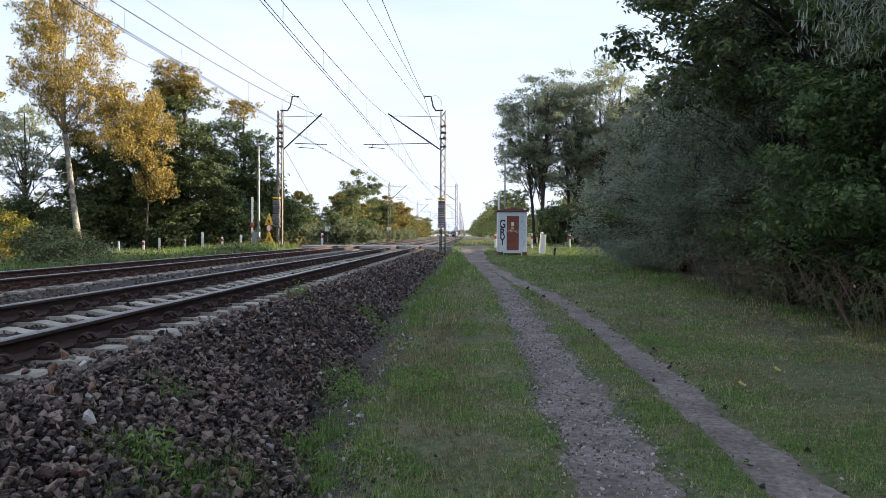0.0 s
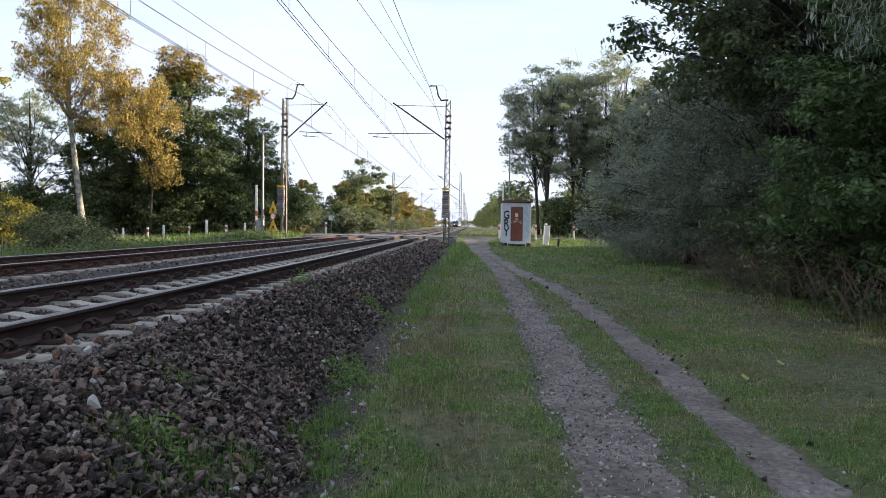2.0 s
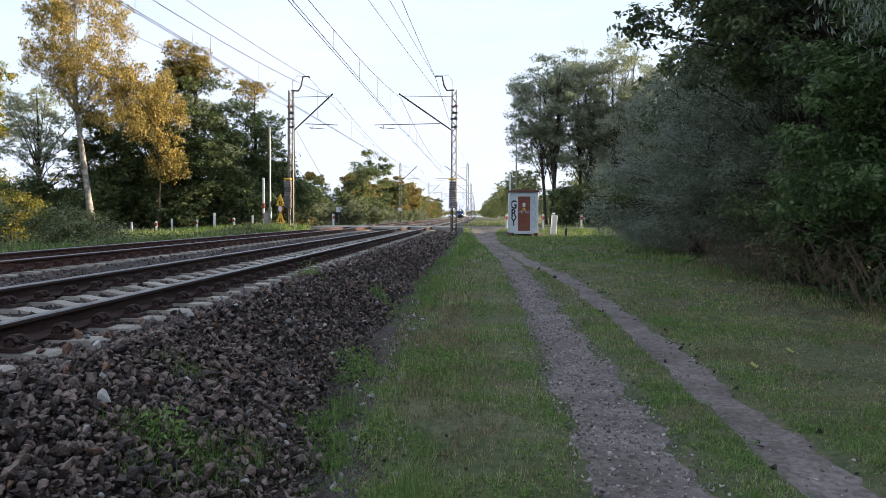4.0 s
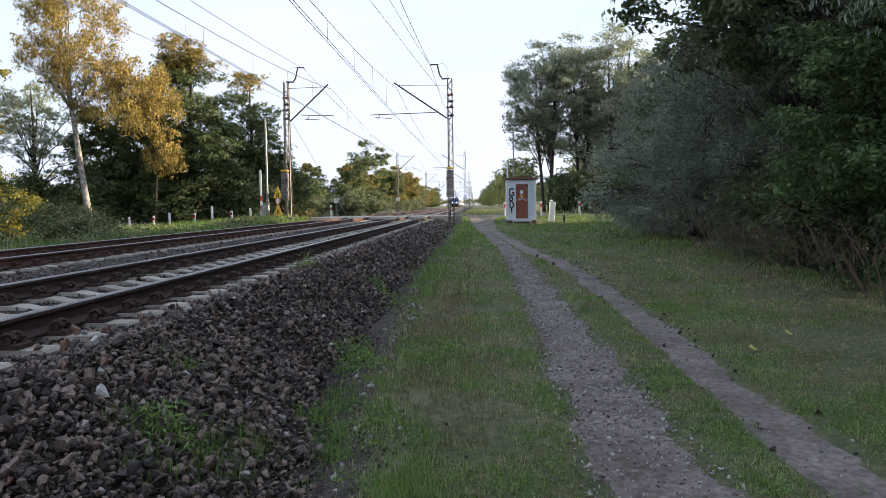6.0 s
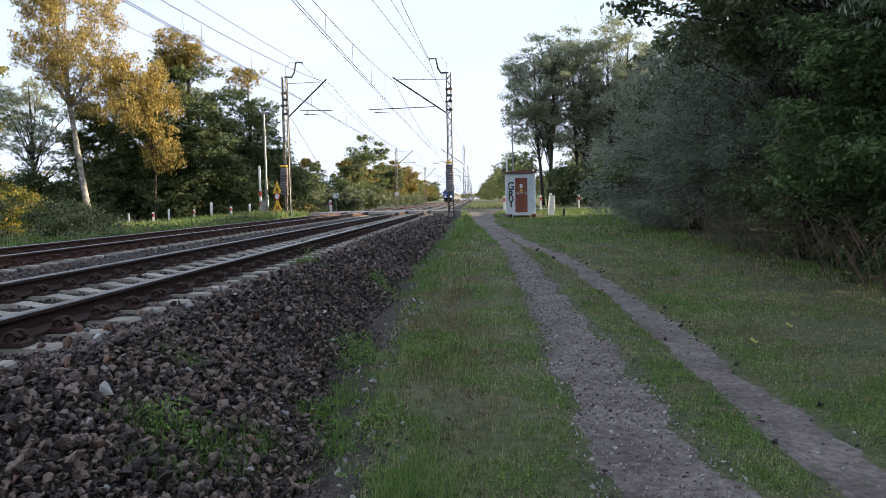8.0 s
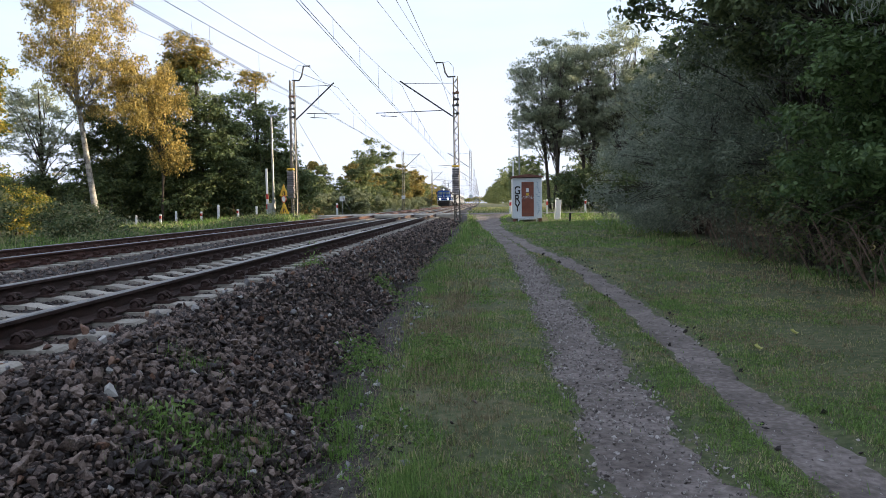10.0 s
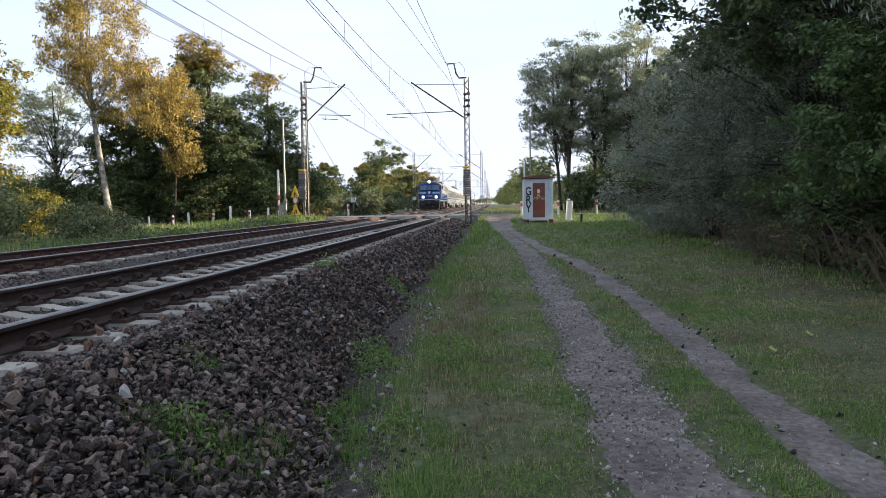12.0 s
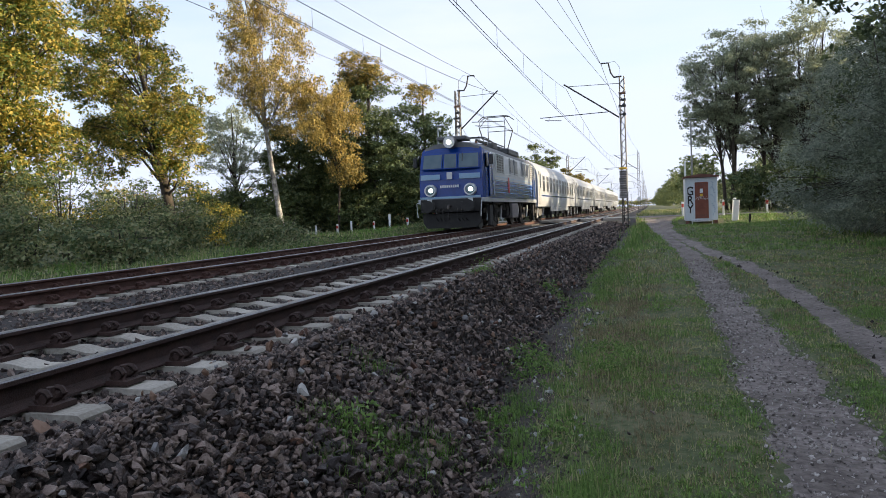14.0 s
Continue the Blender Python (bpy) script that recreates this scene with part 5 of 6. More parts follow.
def crossing_things():
    for x, tall, banded in ((-23.6, 0.85, 0), (-21.9, 0.85, 1), (-20.8, 0.95, 0), (-19.05, 0.8, 1), (-17.85, 1.2, 0), (-16.5, 0.8, 1), (-15.2, 0.9, 0)):
        bollard((x, 48.8), tall, banded)
    bollard((-11.35, 57.2), 1.05, 1, z=0.75)
    bollard((4.45, 49.2), 1.0, 1)
    bollard((7.0, 49.2), 0.95, 1)
    bollard((2.0, 49.2), 0.95, 1)
    bollard((4.98, 47.9), 1.15, 0)
    s = thing("marker_stub", "short dark post in the grass", "post", at=(5.2, 42.9, float(land(5.2, 42.9))))
    part("shaft", rod(bmesh.new(), (0, 0, -0.1), (0.03, 0, 0.52), 0.065, n=8), M["black"], s)
    c = thing("relay_cabinet", "leaning white relay cabinet beside the hut", "cabinet", at=(4.8, 46.0, float(land(4.8, 46.0))))
    part("body", box(bmesh.new(), (0.03, 0, 0.55), (0.34, 0.5, 1.25), pose(0, 0, 0, 0, 4), bevel=0.02), M["white"], c)
    part("lid", box(bmesh.new(), (0.07, 0, 1.19), (0.38, 0.54, 0.04), pose(0, 0, 0, 0, 4), bevel=0.01), M["zinc"], c)
    # warning signs
    g = thing("warning_sign", "two yellow triangular warning signs and a round one on a post", "road sign", at=(-12.45, 45.8, float(land(-12.45, 45.8))), rz=-35)
    part("pole", rod(bmesh.new(), (0, 0, -0.1), (0, 0, 2.15), 0.03), M["zinc"], g)
    for z in (1.72, 0.62):
        bm = bmesh.new()
        prof = [(-0.44, z - 0.28), (0.44, z - 0.28), (0.0, z + 0.5)]
        extrude_profile(bm, prof, -0.05, -0.035)
        tri = part("triangle", bm, M["yellow"], g, "yellow triangle with a dark symbol")
        part("symbol", box(box(bmesh.new(), (-0.06, -0.055, z - 0.08), (0.07, 0.008, 0.26), pose(0, 0, 0, 0, 12)), (0.09, -0.055, z - 0.08), (0.07, 0.008, 0.24), pose(0, 0, 0, 0, -14)), M["black"], tri)
    disc = part("disc", rod(bmesh.new(), (0, -0.04, 1.26), (0, -0.055, 1.26), 0.24, n=24), M["red"], g, "round sign with a red rim")
    part("disc_face", rod(bmesh.new(), (0, -0.05, 1.26), (0, -0.06, 1.26), 0.18, n=24), M["white"], disc)
    # raised barriers
    for x, y, h in ((-14.3, 48.3, 3.4), (2.55, 56.8, 4.0)):
        z0 = float(land(x, y))
        b = thing("crossing_barrier", "raised red and white level crossing barrier", "barrier", "level crossing barriers", at=(x, y, z0))
        part("machine", box(bmesh.new(), (0.25, 0, 0.5), (0.4, 0.45, 1.1), bevel=0.03), M["zinc"], b)
        for k in range(10):
            part("boom_section", box(bmesh.new(), (0, 0, 0.15 + k * h / 10), (0.13, 0.06, h / 10)), M["red"] if k % 2 == 0 and k < 6 else M["white"], b)
    # lamp posts
    for x, y, h in ((-13.15, 45.8, 6.5), (3.05, 57.2, 7.0)):
        p = thing("lamp_post", "slim grey steel lamp post", "street lamp", "lamp posts at the crossing", at=(x, y, float(land(x, y))))
        part("pole", rod(rod(bmesh.new(), (0, 0, -0.1), (0, 0, h), 0.075, 0.055), (0, 0, -0.1), (0, 0, 1.3), 0.11), M["zinc"], p)
        part("lamp_head", box(bmesh.new(), (0.18, 0, h + 0.03), (0.55, 0.2, 0.09), bevel=0.03), M["zinc"], p)
    box_ = thing("junction_box", "small grey box at the foot of the mast", "junction box", at=(-0.98, 44.6, float(land(-0.98, 44.6))))
    part("body", box(bmesh.new(), (0, 0, 0.2), (0.3, 0.3, 0.5), bevel=0.02), M["weight"], box_)
    r = thing("signal_board", "small white board on a pole beyond the road", "sign", at=(-14.2, 74.4, float(land(-14.2, 74.4))))
    part("pole", rod(bmesh.new(), (0, 0, -0.1), (0, 0, 2.3), 0.04), M["zinc"], r)
    part("board", box(bmesh.new(), (0, -0.05, 2.1), (0.55, 0.03, 0.5)), M["white"], r)


crossing_things()

# ---- the train ----
TRAIN = []
M["loco_blue"] = surface("deep_blue_paint", [(0.004, 0.034, 0.20), (0.006, 0.048, 0.27)], 1.5, 0.18)
M["loco_sky"] = surface("light_blue_band", [(0.22, 0.36, 0.52), (0.28, 0.42, 0.58)], 2, 0.35)
M["loco_silver"] = surface("silver_grey_paint", [(0.34, 0.36, 0.39), (0.44, 0.46, 0.48)], 2, 0.35, 0.2)
M["under"] = surface("grimy_underframe", [(0.012, 0.012, 0.013), (0.035, 0.032, 0.03)], 4, 0.75)
M["loco_roof"] = surface("dark_grey_roof", [(0.075, 0.078, 0.082), (0.13, 0.13, 0.132)], 2, 0.6)
M["coach"] = surface("pale_grey_carriage_paint", [(0.34, 0.355, 0.38), (0.42, 0.435, 0.46)], 0.8, 0.4)
M["coach_roof"] = surface("grey_carriage_roof", [(0.30, 0.31, 0.33), (0.40, 0.41, 0.42)], 1.2, 0.5)
M["pane"] = surface("dark_window_glass", [(0.010, 0.010, 0.011), (0.025, 0.02, 0.018)], 1, 0.3)
M["pane"].node_tree.nodes["Principled BSDF"].inputs["Specular IOR Level"].default_value = 0.25
# blue-grey of the reflected sky is put into the glass colour
M["screen"] = surface("windscreen_glass", [(0.06, 0.10, 0.13), (0.12, 0.17, 0.20)], 0.8, 0.06, fine=0.0)
M["lamp_on"] = glow("lit_headlight", (1.0, 0.88, 0.66), 34.0)
M["rail_grey"] = surface("light_grey_handrail", [(0.5, 0.52, 0.54), (0.6, 0.62, 0.63)], 3, 0.4)


def skin(bm, prof_at, ys):
    """A body lofted through x-z outlines at several stations along y."""
    rings = [[bm.verts.new((x, y + dy, z)) for x, z, dy in prof_at(y)] for y in ys]
    for a, b in zip(rings, rings[1:]):
        for i in range(len(a)):
            j = (i + 1) % len(a)
            bm.faces.new((a[i], a[j], b[j], b[i]))
    bm.faces.new(rings[0])
    bm.faces.new(rings[-1])
    bmesh.ops.recalc_face_normals(bm, faces=bm.faces[:])
    return bm


def wheelset(bogie, y, r):
    for s in (-1, 1):
        w = bmesh.new()
        rod(w, (s * 0.70, y, r), (s * 0.82, y, r), r, n=28)
        rod(w, (s * 0.66, y, r), (s * 0.70, y, r), r + 0.03, n=28)
        rod(w, (s * 0.82, y, r), (s * 0.85, y, r), r * 0.55, n=20)
        part("wheel", w, M["dark_steel"], bogie)
        part("axle_box", box(bmesh.new(), (s * 1.0, y, r), (0.22, 0.36, 0.34), bevel=0.04), M["under"], bogie)
    part("axle", rod(bmesh.new(), (-0.7, y, r), (0.7, y, r), 0.09), M["under"], bogie)


def bogie(parent, yc, base, r):
    b = part("bogie", box(bmesh.new(), (0, yc, r + 0.15), (1.9, 0.5, 0.3), bevel=0.03), M["under"], parent)
    for s in (-1, 1):
        part("side_frame", box(bmesh.new(), (s * 1.0, yc, r + 0.2), (0.16, base + 1.1, 0.24), bevel=0.03), M["under"], b)
        for k in (-0.5, 0, 0.5):
            part("spring", rod(bmesh.new(), (s * 1.08, yc + k, 0.35), (s * 1.08, yc + k, 0.8), 0.11, n=10), M["dark_steel"], b)
        for k in (-1, 1):
            part("damper", rod(bmesh.new(), (s * 1.12, yc + k * base * 0.5, r - 0.25), (s * 1.12, yc + k * base * 0.5 + 0.35, r + 0.4), 0.05, n=8), M["rail_grey"], b)
            part("sand_pipe", rod(bmesh.new(), (s * 0.95, yc + k * (base * 0.5 + 0.8), 0.95), (s * 0.8, yc + k * (base * 0.5 + 0.62), 0.18), 0.035, n=6), M["dark_steel"], b)
            part("brake_block", box(bmesh.new(), (s * 0.78, yc + k * (base * 0.5 - r - 0.08), r), (0.12, 0.08, 0.4)), M["dark_steel"], b)
    for k in (-0.5, 0.5):
        wheelset(b, yc + k * base, r)


def locomotive():
    L = 15.9
    loco = thing("locomotive", "dark blue electric locomotive with silver sides and lit headlights", "locomotive")
    half = [(1.5, 1.38), (1.5, 2.2), (1.49, 3.0), (1.44, 3.42), (1.30, 3.60), (0.8, 3.84), (0.0, 3.93)]

    def outline(y):
        out = []
        q = min(y - 0.5, L - 0.5 - y)
        for x, z in half + [(-x, z) for x, z in half[-2::-1]]:
            end = 0 if q < 0.01 else 1 if q < 0.7 else 2
            dy = (0.42 if y < L / 2 else -0.42) * max(0, z - 2.3) / 1.3 if q < 0.01 else 0.0
            bow = 0.14 * (x / 1.5) ** 2 * (1 if y < L / 2 else -1) if q < 0.01 else 0.0
            nx = x * (0.925, 0.965, 1.0)[end]
            nz = 3.42 + (z - 3.42) * (0.34, 0.8, 1.0)[end] if z > 3.42 else z
            out.append((nx, nz, dy + bow))
        return out

    ys = [0.5, 1.1, 2.2, L / 2, L - 2.2, L - 1.1, L - 0.5]
    body = part("body", skin(bmesh.new(), outline, ys), M["loco_blue"], loco, "dark blue body with grey roof")
    body.data.materials.append(M["loco_roof"])
    body.data.materials.append(M["loco_silver"])
    for f in body.data.polygons:
        c = f.center
        if c.z > 3.5:
            f.material_index = 1
        elif abs(f.normal.x) > 0.8 and c.z > 2.4 and 2.2 < c.y < L - 2.2:
            f.material_index = 2

    def on_front(x, z):
        return 0.5 + 0.42 * max(0, z - 2.3) / 1.3 + 0.14 * (x / 1.5) ** 2

    def plate(name, x0, x1, z0, z1, mat, parent, out=0.02, thick=0.03, label="", bevel=0.01):
        xm, zm = (x0 + x1) / 2, (z0 + z1) / 2
        slope = math.degrees(math.atan(0.42 / 1.3)) if zm > 2.35 else 0
        yaw = math.degrees(math.atan(0.28 * xm / 2.25))
        return part(name, box(bmesh.new(), (xm, on_front(xm, zm) - out + 0.003, zm), (x1 - x0, thick, z1 - z0), pose(0, 0, 0, -slope, 0, yaw), bevel), mat, parent, label)

    for x0, x1 in ((-1.22, -0.38), (-0.26, 0.26), (0.38, 1.22)):
        fr = plate("window_frame", x0 - 0.05, x1 + 0.05, 2.62, 3.35, M["loco_blue"], loco, 0.02)
        plate("windscreen", x0, x1, 2.67, 3.30, M["screen"], fr, 0.04, 0.02)
    plate("wiper", 0.52, 0.55, 2.95, 3.32, M["black"], loco, 0.06, 0.02)
    for x0, x1 in ((-1.32, -0.42), (0.42, 1.32)):
        plate("front_band", x0, x1, 2.20, 2.42, M["loco_sky"], loco, 0.012, label="light blue band")
    plate("crest", -0.12, 0.12, 2.2, 2.5, M["rail_grey"], loco, 0.03, label="small pale crest")
    bm = bmesh.new()
    for k in range(9):
        box(bm, (-0.40 + k * 0.095, 0.49, 1.90), (0.06, 0.02, 0.11))
    part("number_marks", bm, M["white"], loco, "row of white marks")
    plate("lower_stripe", -1.34, 1.34, 1.38, 1.47, M["loco_sky"], loco, 0.012)
    for s in (-1, 1):
        x = s * 0.875
        yb = on_front(x, 1.8)
        rim = part("headlight", rod(bmesh.new(), (x, yb + 0.1, 1.74), (x, yb - 0.14, 1.74), 0.27, 0.25, n=28), M["rail_grey"], loco, "round headlight in a white rim")
        part("reflector", rod(bmesh.new(), (x, yb - 0.13, 1.74), (x, yb - 0.150, 1.74), 0.19, n=24), M["screen"], rim)
        part("bulb", rod(bmesh.new(), (x + 0.05, yb - 0.148, 1.74), (x + 0.05, yb - 0.162, 1.74), 0.08, n=20), M["lamp_on"], rim, "lit lamp")
        buf = part("buffer", rod(rod(bmesh.new(), (s * 0.875, 0.55, 1.06), (s * 0.875, 0.12, 1.06), 0.14, n=16), (s * 0.875, 0.12, 1.06), (s * 0.875, 0.0, 1.06), 0.25, n=24), M["under"], loco, "dark steel buffer")
        part("buffer_plate", box(bmesh.new(), (s * 0.875, 0.04, 1.06), (0.62, 0.06, 0.34), bevel=0.03), M["under"], buf)
        part("marker_plate", box(bmesh.new(), (s * 0.9, 0.40, 1.30), (0.2, 0.05, 0.16)), M["rail_grey"], loco)
        part("front_handrail", tube(bmesh.new(), [(s * 1.36, 0.45, 1.25), (s * 1.42, 0.2, 1.2), (s * 1.38, 0.2, 0.6)], [0.022] * 3, 6), M["rail_grey"], loco)
    top = part("top_light", rod(bmesh.new(), (0, 1.25, 3.78), (0, 0.62, 3.78), 0.27, 0.25, n=28), M["loco_roof"], loco, "round top headlight housing")
    part("top_rim", rod(bmesh.new(), (0, 0.64, 3.78), (0, 0.60, 3.78), 0.25, n=28), M["rail_grey"], top)
    part("top_bulb", rod(bmesh.new(), (0, 0.61, 3.78), (0, 0.585, 3.78), 0.075, n=20), M["lamp_on"], top, "lit lamp")
    part("horn", tube(bmesh.new(), [(-0.62, 1.2, 3.75), (-0.62, 1.2, 4.35), (-0.5, 1.1, 4.42)], [0.045, 0.05, 0.06], 8), M["rail_grey"], loco)
    part("buffer_beam", box(bmesh.new(), (0, 0.55, 1.08), (2.66, 0.18, 0.56), bevel=0.02), M["under"], loco)
    part("rear_beam", box(bmesh.new(), (0, L - 0.5, 1.08), (2.8, 0.18, 0.56), bevel=0.02), M["under"], loco)
    bm = bmesh.new()
    extrude_profile(bm, [(-1.1, 0.12), (1.1, 0.12), (1.27, 0.34), (1.3, 0.75), (-1.3, 0.75), (-1.27, 0.34)], 0.62, 0.7)
    part("snow_plough", bm, M["under"], loco, "grimy dark plough plate")
    part("coupling_hook", tube(bmesh.new(), [(0, 0.5, 1.05), (0, 0.15, 1.05), (0, 0.05, 0.95), (0, 0.12, 0.62), (0, 0.2, 0.5)], [0.06, 0.06, 0.05, 0.05, 0.04], 8), M["dark_steel"], loco)
    for x in (-0.62, -0.45, -0.3, 0.32, 0.5, 0.66):
        part("brake_hose", tube(bmesh.new(), [(x, 0.45, 0.95), (x + 0.02, 0.25, 0.85), (x + 0.05, 0.22, 0.55), (x + 0.1, 0.4, 0.42)], [0.028] * 4, 7), M["under"], loco)
    part("frame_sill", box(bmesh.new(), (0, L / 2, 1.28), (2.94, L - 1.2, 0.2), bevel=0.02), M["loco_silver"], loco)
    for s in (-1, 1):
        X = s * 1.5
        for k, z in enumerate((1.62, 1.80, 1.98, 2.16, 2.34, 2.52)):
            part("side_rib", box(bmesh.new(), (X, L / 2, z), (0.035, L - 4.6, 0.03)), M["loco_sky"] if z < 2.4 else M["rail_grey"], loco)
        for y0, y1 in ((6.5, 7.3), (7.75, 8.55), (10.1, 10.9), (11.3, 12.1)):
            fr = part("side_window_frame", box(bmesh.new(), (X, (y0 + y1) / 2, 2.98), (0.05, y1 - y0 + 0.12, 0.78), bevel=0.02), M["loco_silver"], loco)
            part("side_window", box(bmesh.new(), (X, (y0 + y1) / 2, 2.98), (0.07, y1 - y0, 0.66), bevel=0.02), M["pane"], fr)
        for y0 in (3.0, 13.0 - 0.4):
            g = part("louvre", box(bmesh.new(), (X, y0 + 0.9, 2.95), (0.03, 1.7, 0.8)), M["weight"], loco, "ventilation grille with silver slats")
            for yy in (y0 + 0.05, y0 + 0.62, y0 + 1.18, y0 + 1.75):
                part("grille_bar", box(bmesh.new(), (X + s * 0.012, yy, 2.95), (0.05, 0.06, 0.84)), M["rail_grey"], g)
            for k in range(7):
                part("slat", box(bmesh.new(), (X + s * 0.01, y0 + 0.9, 2.6 + k * 0.117), (0.05, 1.7, 0.05), pose(0, 0, 0, 0, 20 * s)), M["loco_silver"], g)
        for y0 in (1.55, L - 2.25):
            d = part("cab_door", box(bmesh.new(), (X, y0 + 0.35, 2.38), (0.04, 0.7, 1.9), bevel=0.015), M["loco_blue"], loco)
            part("door_window", box(bmesh.new(), (X, y0 + 0.35, 2.98), (0.06, 0.46, 0.6), bevel=0.015), M["pane"], d)
            for yy in (y0 - 0.05, y0 + 0.75):
                part("door_handrail", rod(bmesh.new(), (X + s * 0.06, yy, 1.5), (X + s * 0.06, yy, 2.9), 0.02, n=6), M["rail_grey"], d)
            part("cab_step", box(bmesh.new(), (s * 1.4, y0 + 0.35, 0.6), (0.12, 0.5, 0.9)), M["under"], loco)
        part("cab_window", box(bmesh.new(), (X - s * 0.005, 1.25, 3.0), (0.04, 0.4, 0.58), bevel=0.02), M["pane"], loco)
        part("mirror", box(bmesh.new(), (X + s * 0.2, 1.12, 3.0), (0.18, 0.08, 0.42), bevel=0.03), M["black"], loco)
        part("equipment_box", box(bmesh.new(), (s * 1.2, L / 2, 0.75), (0.5, 1.7, 0.75), bevel=0.03), M["weight"], loco)
        part("red_marking", box(bmesh.new(), (X, 6.0, 2.0), (0.045, 0.3, 0.75)), M["red"], loco)
    for s in (-1, 1):
        for k, y in enumerate((2.6, 5.5, 6.4, 9.3, 10.2, 13.2)):
            part("air_pipe", tube(bmesh.new(), [(s * 1.38, y, 1.2), (s * 1.42, y + 0.1, 0.9), (s * 1.36, y + 0.35, 0.62), (s * 1.3, y + 0.7, 0.55)], [0.035] * 4, 6), M["under"], loco)
        for y in (6.9, 9.05):
            part("air_tank", rod(bmesh.new(), (s * 1.1, y - 0.45, 0.62), (s * 1.1, y + 0.45, 0.62), 0.2, n=14), M["under"], loco)
    for yc in (4.05, L - 4.05):
        bogie(loco, yc, 3.05, 0.62)
    for y0, y1, w, h in ((1.0, 1.9, 1.3, 0.18), (6.4, 7.6, 1.4, 0.3), (8.2, 9.4, 1.4, 0.26)):
        part("roof_box", box(bmesh.new(), (0, (y0 + y1) / 2, 3.93 + h / 2 - 0.04), (w, y1 - y0, h), bevel=0.04), M["loco_roof"], loco)
    part("roof_louvre", box(bmesh.new(), (0.95, 9.5, 3.86), (0.5, 3.0, 0.3), bevel=0.05), M["loco_roof"], loco)
    for x in (-0.9, 0.95):
        part("roof_rail", rod(bmesh.new(), (x, 2.2, 4.08), (x, 8, 4.08), 0.03, n=6), M["dark_steel"], loco)
    for yc, up in ((4.6, False), (10.9, True)):
        p = part("pantograph", box(box(bmesh.new(), (-0.55, yc, 4.08), (0.08, 2.4, 0.08)), (0.55, yc, 4.08), (0.08, 2.4, 0.08)), M["dark_steel"], loco, "raised pantograph" if up else "folded pantograph")
        zk, zt, yk = (5.35, 6.05, 1.15) if up else (4.18, 4.3, 1.3)
        for s in (-1, 1):
            bm = bmesh.new()
            for e in (-1, 1):
                rod(bm, (s * 0.5, yc + e * 0.35, 4.1), (s * 0.72, yc + e * yk, zk), 0.028, n=6)
                rod(bm, (s * 0.72, yc + e * yk, zk), (s * 0.45, yc, zt), 0.02, n=6)
            part("arm", bm, M["dark_steel"], p)
        bm = bmesh.new()
        for e in (-1, 1):
            rod(bm, (-0.72, yc + e * yk, zk), (0.72, yc + e * yk, zk), 0.02, n=6)
        part("crossbar", bm, M["dark_steel"], p)
        for e in (-0.22, 0.22):
            part("collector_head", tube(bmesh.new(), [(-0.98, yc + e, zt - 0.22), (-0.72, yc + e, zt - 0.02), (-0.5, yc + e, zt), (0.5, yc + e, zt), (0.72, yc + e, zt - 0.02), (0.98, yc + e, zt - 0.22)], [0.025] * 6, 6), M["steel"], p)
        for x in (-0.5, 0.5):
            for e in (-1, 1):
                part("roof_insulator", rod(bmesh.new(), (x, yc + e, 3.8), (x, yc + e, 4.06), 0.06, n=10), M["clay"], p)
    TRAIN.append((loco, 0.0))


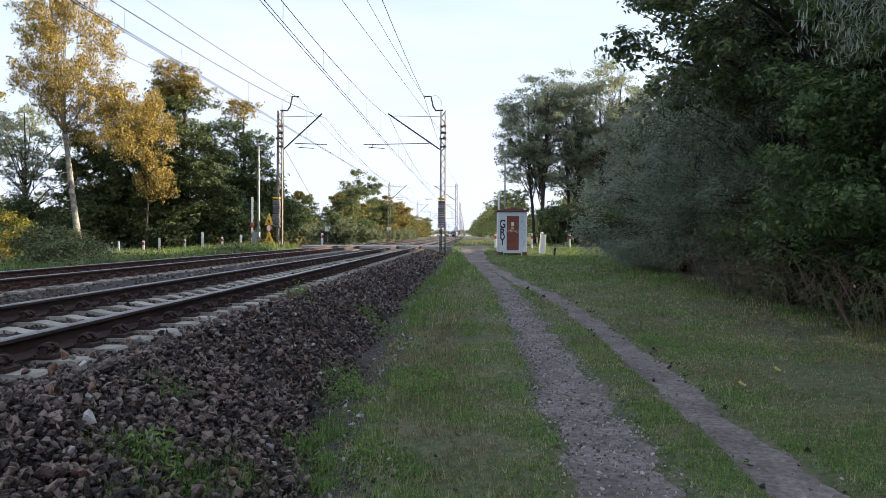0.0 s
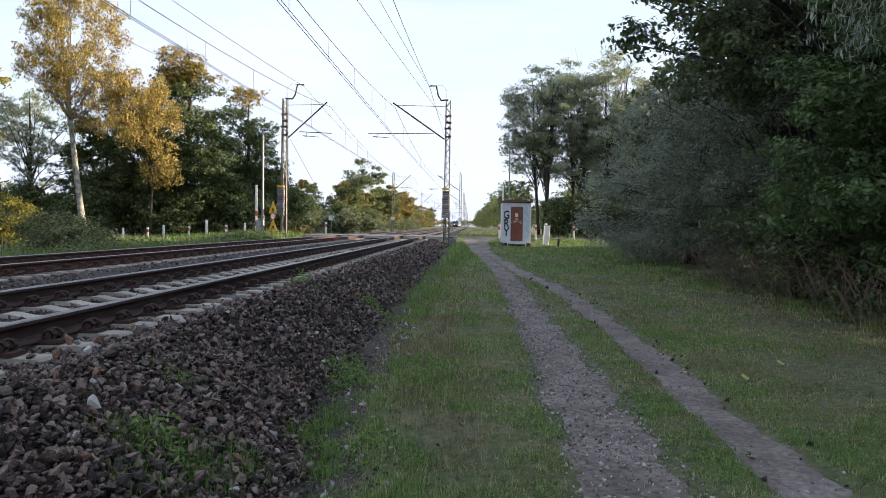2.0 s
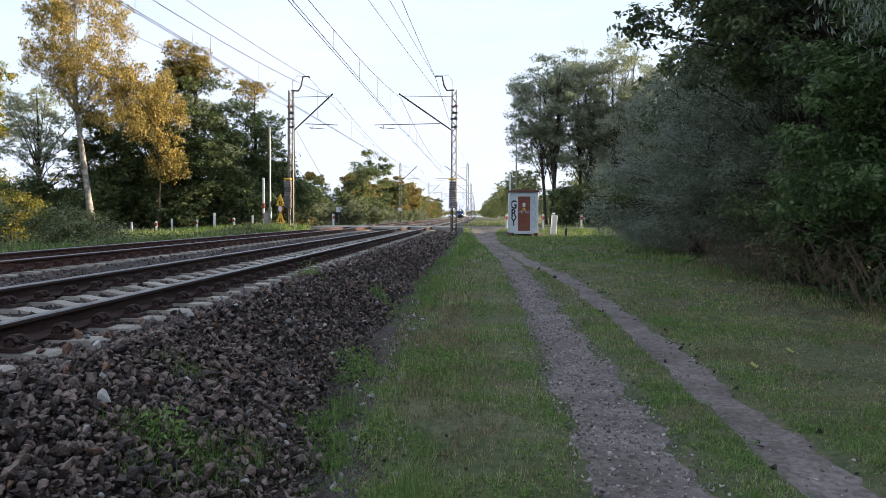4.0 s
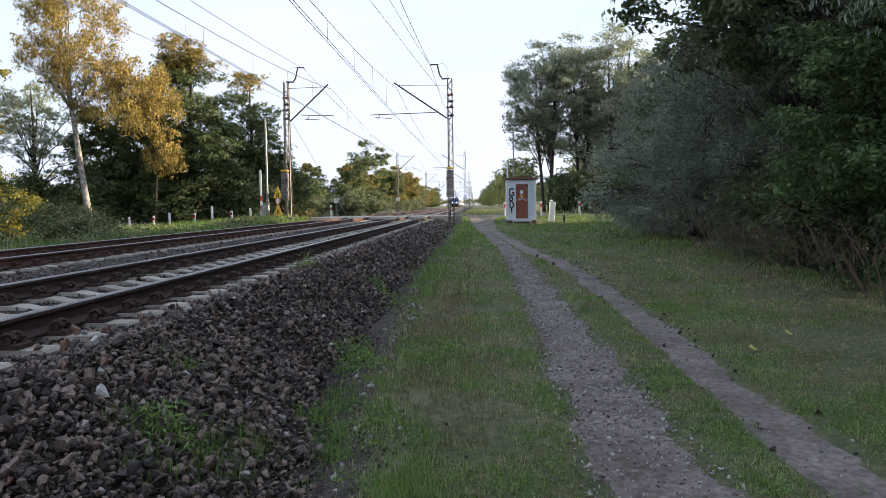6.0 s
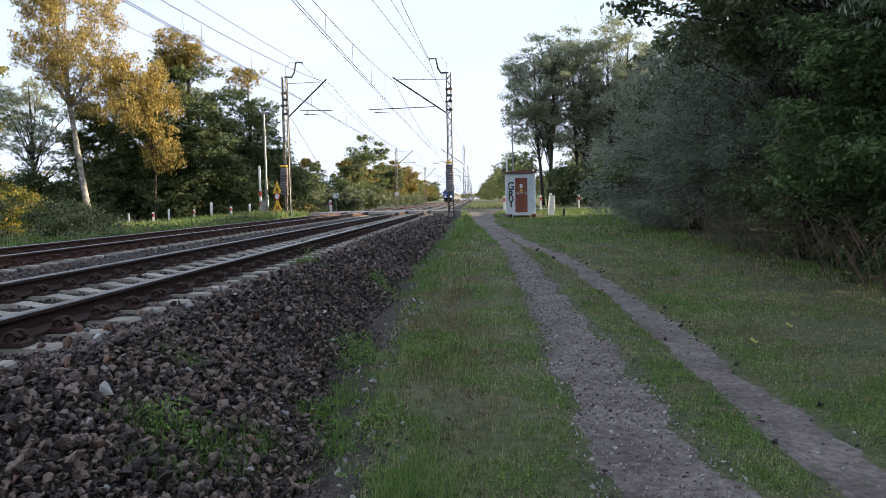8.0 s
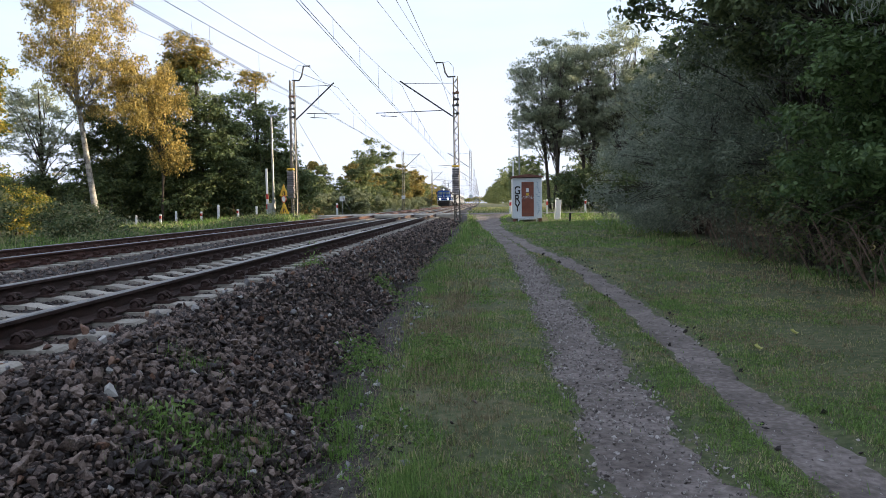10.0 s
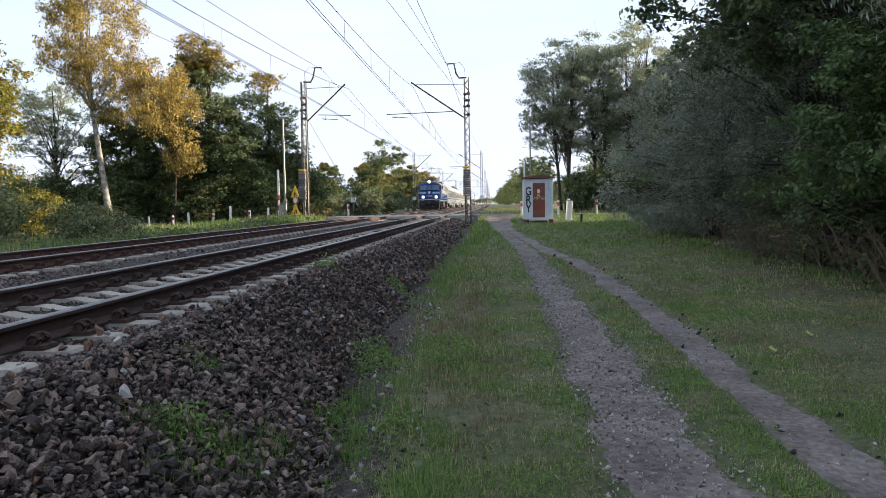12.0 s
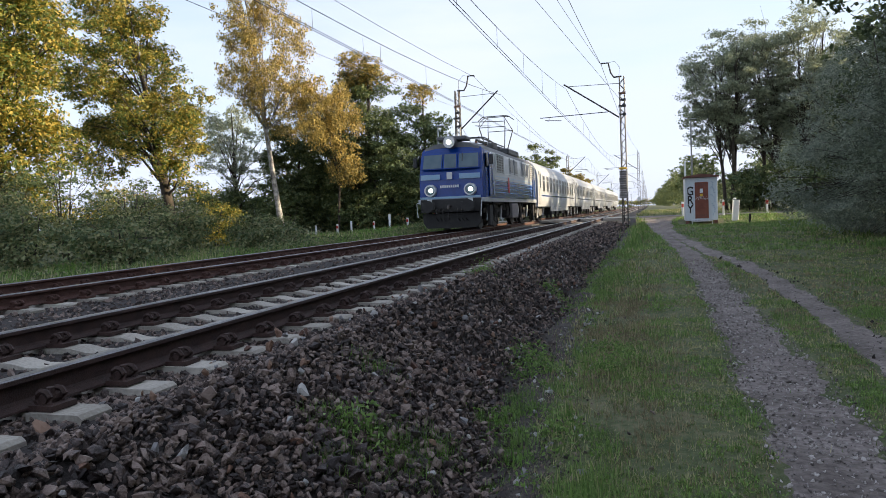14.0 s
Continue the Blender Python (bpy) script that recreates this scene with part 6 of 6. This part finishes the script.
def carriage():
    L = 24.5
    c = thing("railway_carriage", "pale grey passenger carriage with dark windows", "railway carriage", "carriages of the train")
    half = [(1.40, 0.95), (1.44, 1.3), (1.44, 2.9), (1.36, 3.25), (1.15, 3.6), (0.7, 3.92), (0.0, 4.05)]

    def outline(y):
        return [(x, z, 0) for x, z in half + [(-x, z) for x, z in half[-2::-1]]]

    body = part("body", skin(bmesh.new(), outline, [0.3, 0.8, L / 2, L - 0.8, L - 0.3]), M["coach"], c)
    body.data.materials.append(M["coach_roof"])
    for f in body.data.polygons:
        if f.center.z > 3.3:
            f.material_index = 1
    for s in (-1, 1):
        X = s * 1.44
        for k in range(11):
            y = 3.0 + k * 1.85
            fr = part("window_frame", box(bmesh.new(), (X, y, 2.45), (0.03, 1.06, 1.10), bevel=0.01), M["coach_roof"], c)
            part("pane", box(bmesh.new(), (X, y, 2.30), (0.045, 0.94, 0.68), bevel=0.01), M["pane"], fr)
            part("pane", box(bmesh.new(), (X, y, 2.83), (0.045, 0.94, 0.26), bevel=0.01), M["pane"], fr)
        for y in (1.35, L - 1.35):
            d = part("door", box(bmesh.new(), (X, y, 2.15), (0.04, 0.85, 2.1), bevel=0.015), M["coach_roof"], c)
            part("door_pane", box(bmesh.new(), (X, y, 2.6), (0.06, 0.5, 0.9), bevel=0.015), M["pane"], d)
        part("stripe", box(bmesh.new(), (X, L / 2, 1.66), (0.025, L - 4, 0.08)), M["loco_blue"], c, "thin dark blue stripe")
        part("skirt", box(bmesh.new(), (s * 1.36, L / 2, 0.85), (0.06, 11, 0.5), bevel=0.02), M["coach_roof"], c)
        for y in (8.2, 11, 14.2):
            part("battery_box", box(bmesh.new(), (s * 1.1, y, 0.62), (0.5, 1.6, 0.5), bevel=0.03), M["under"], c)
    for y in (0.16, L - 0.16):
        part("gangway", box(bmesh.new(), (0, y, 2.2), (1.2, 0.32, 2.3), bevel=0.04), M["under"], c)
        for s in (-1, 1):
            part("buffer", rod(bmesh.new(), (s * 0.875, y, 1.06), (s * 0.875, y + (0.3 if y < 1 else -0.3), 1.06), 0.2, n=14), M["under"], c)
    for yc in (3.0, L - 3.0):
        bogie(c, yc, 2.5, 0.46)
    TRAIN.append((c, 15.9))
    for k in range(1, 5):
        TRAIN.append((copy_thing(c, pose(0, 0, 0)), 15.9 + 24.5 * k))


locomotive()
carriage()


def motions():
    for ob, back in TRAIN:
        walk(ob, [(t, pose(FAR, 29.5 + 33.0 * (14 - t) + back, RAIL)) for t in TIMES])


TIMES = [0.0, 0.1, 0.3, 0.6] + [k * 0.5 for k in range(2, 28)] + [13.7, 13.9, 14.0]
motions()
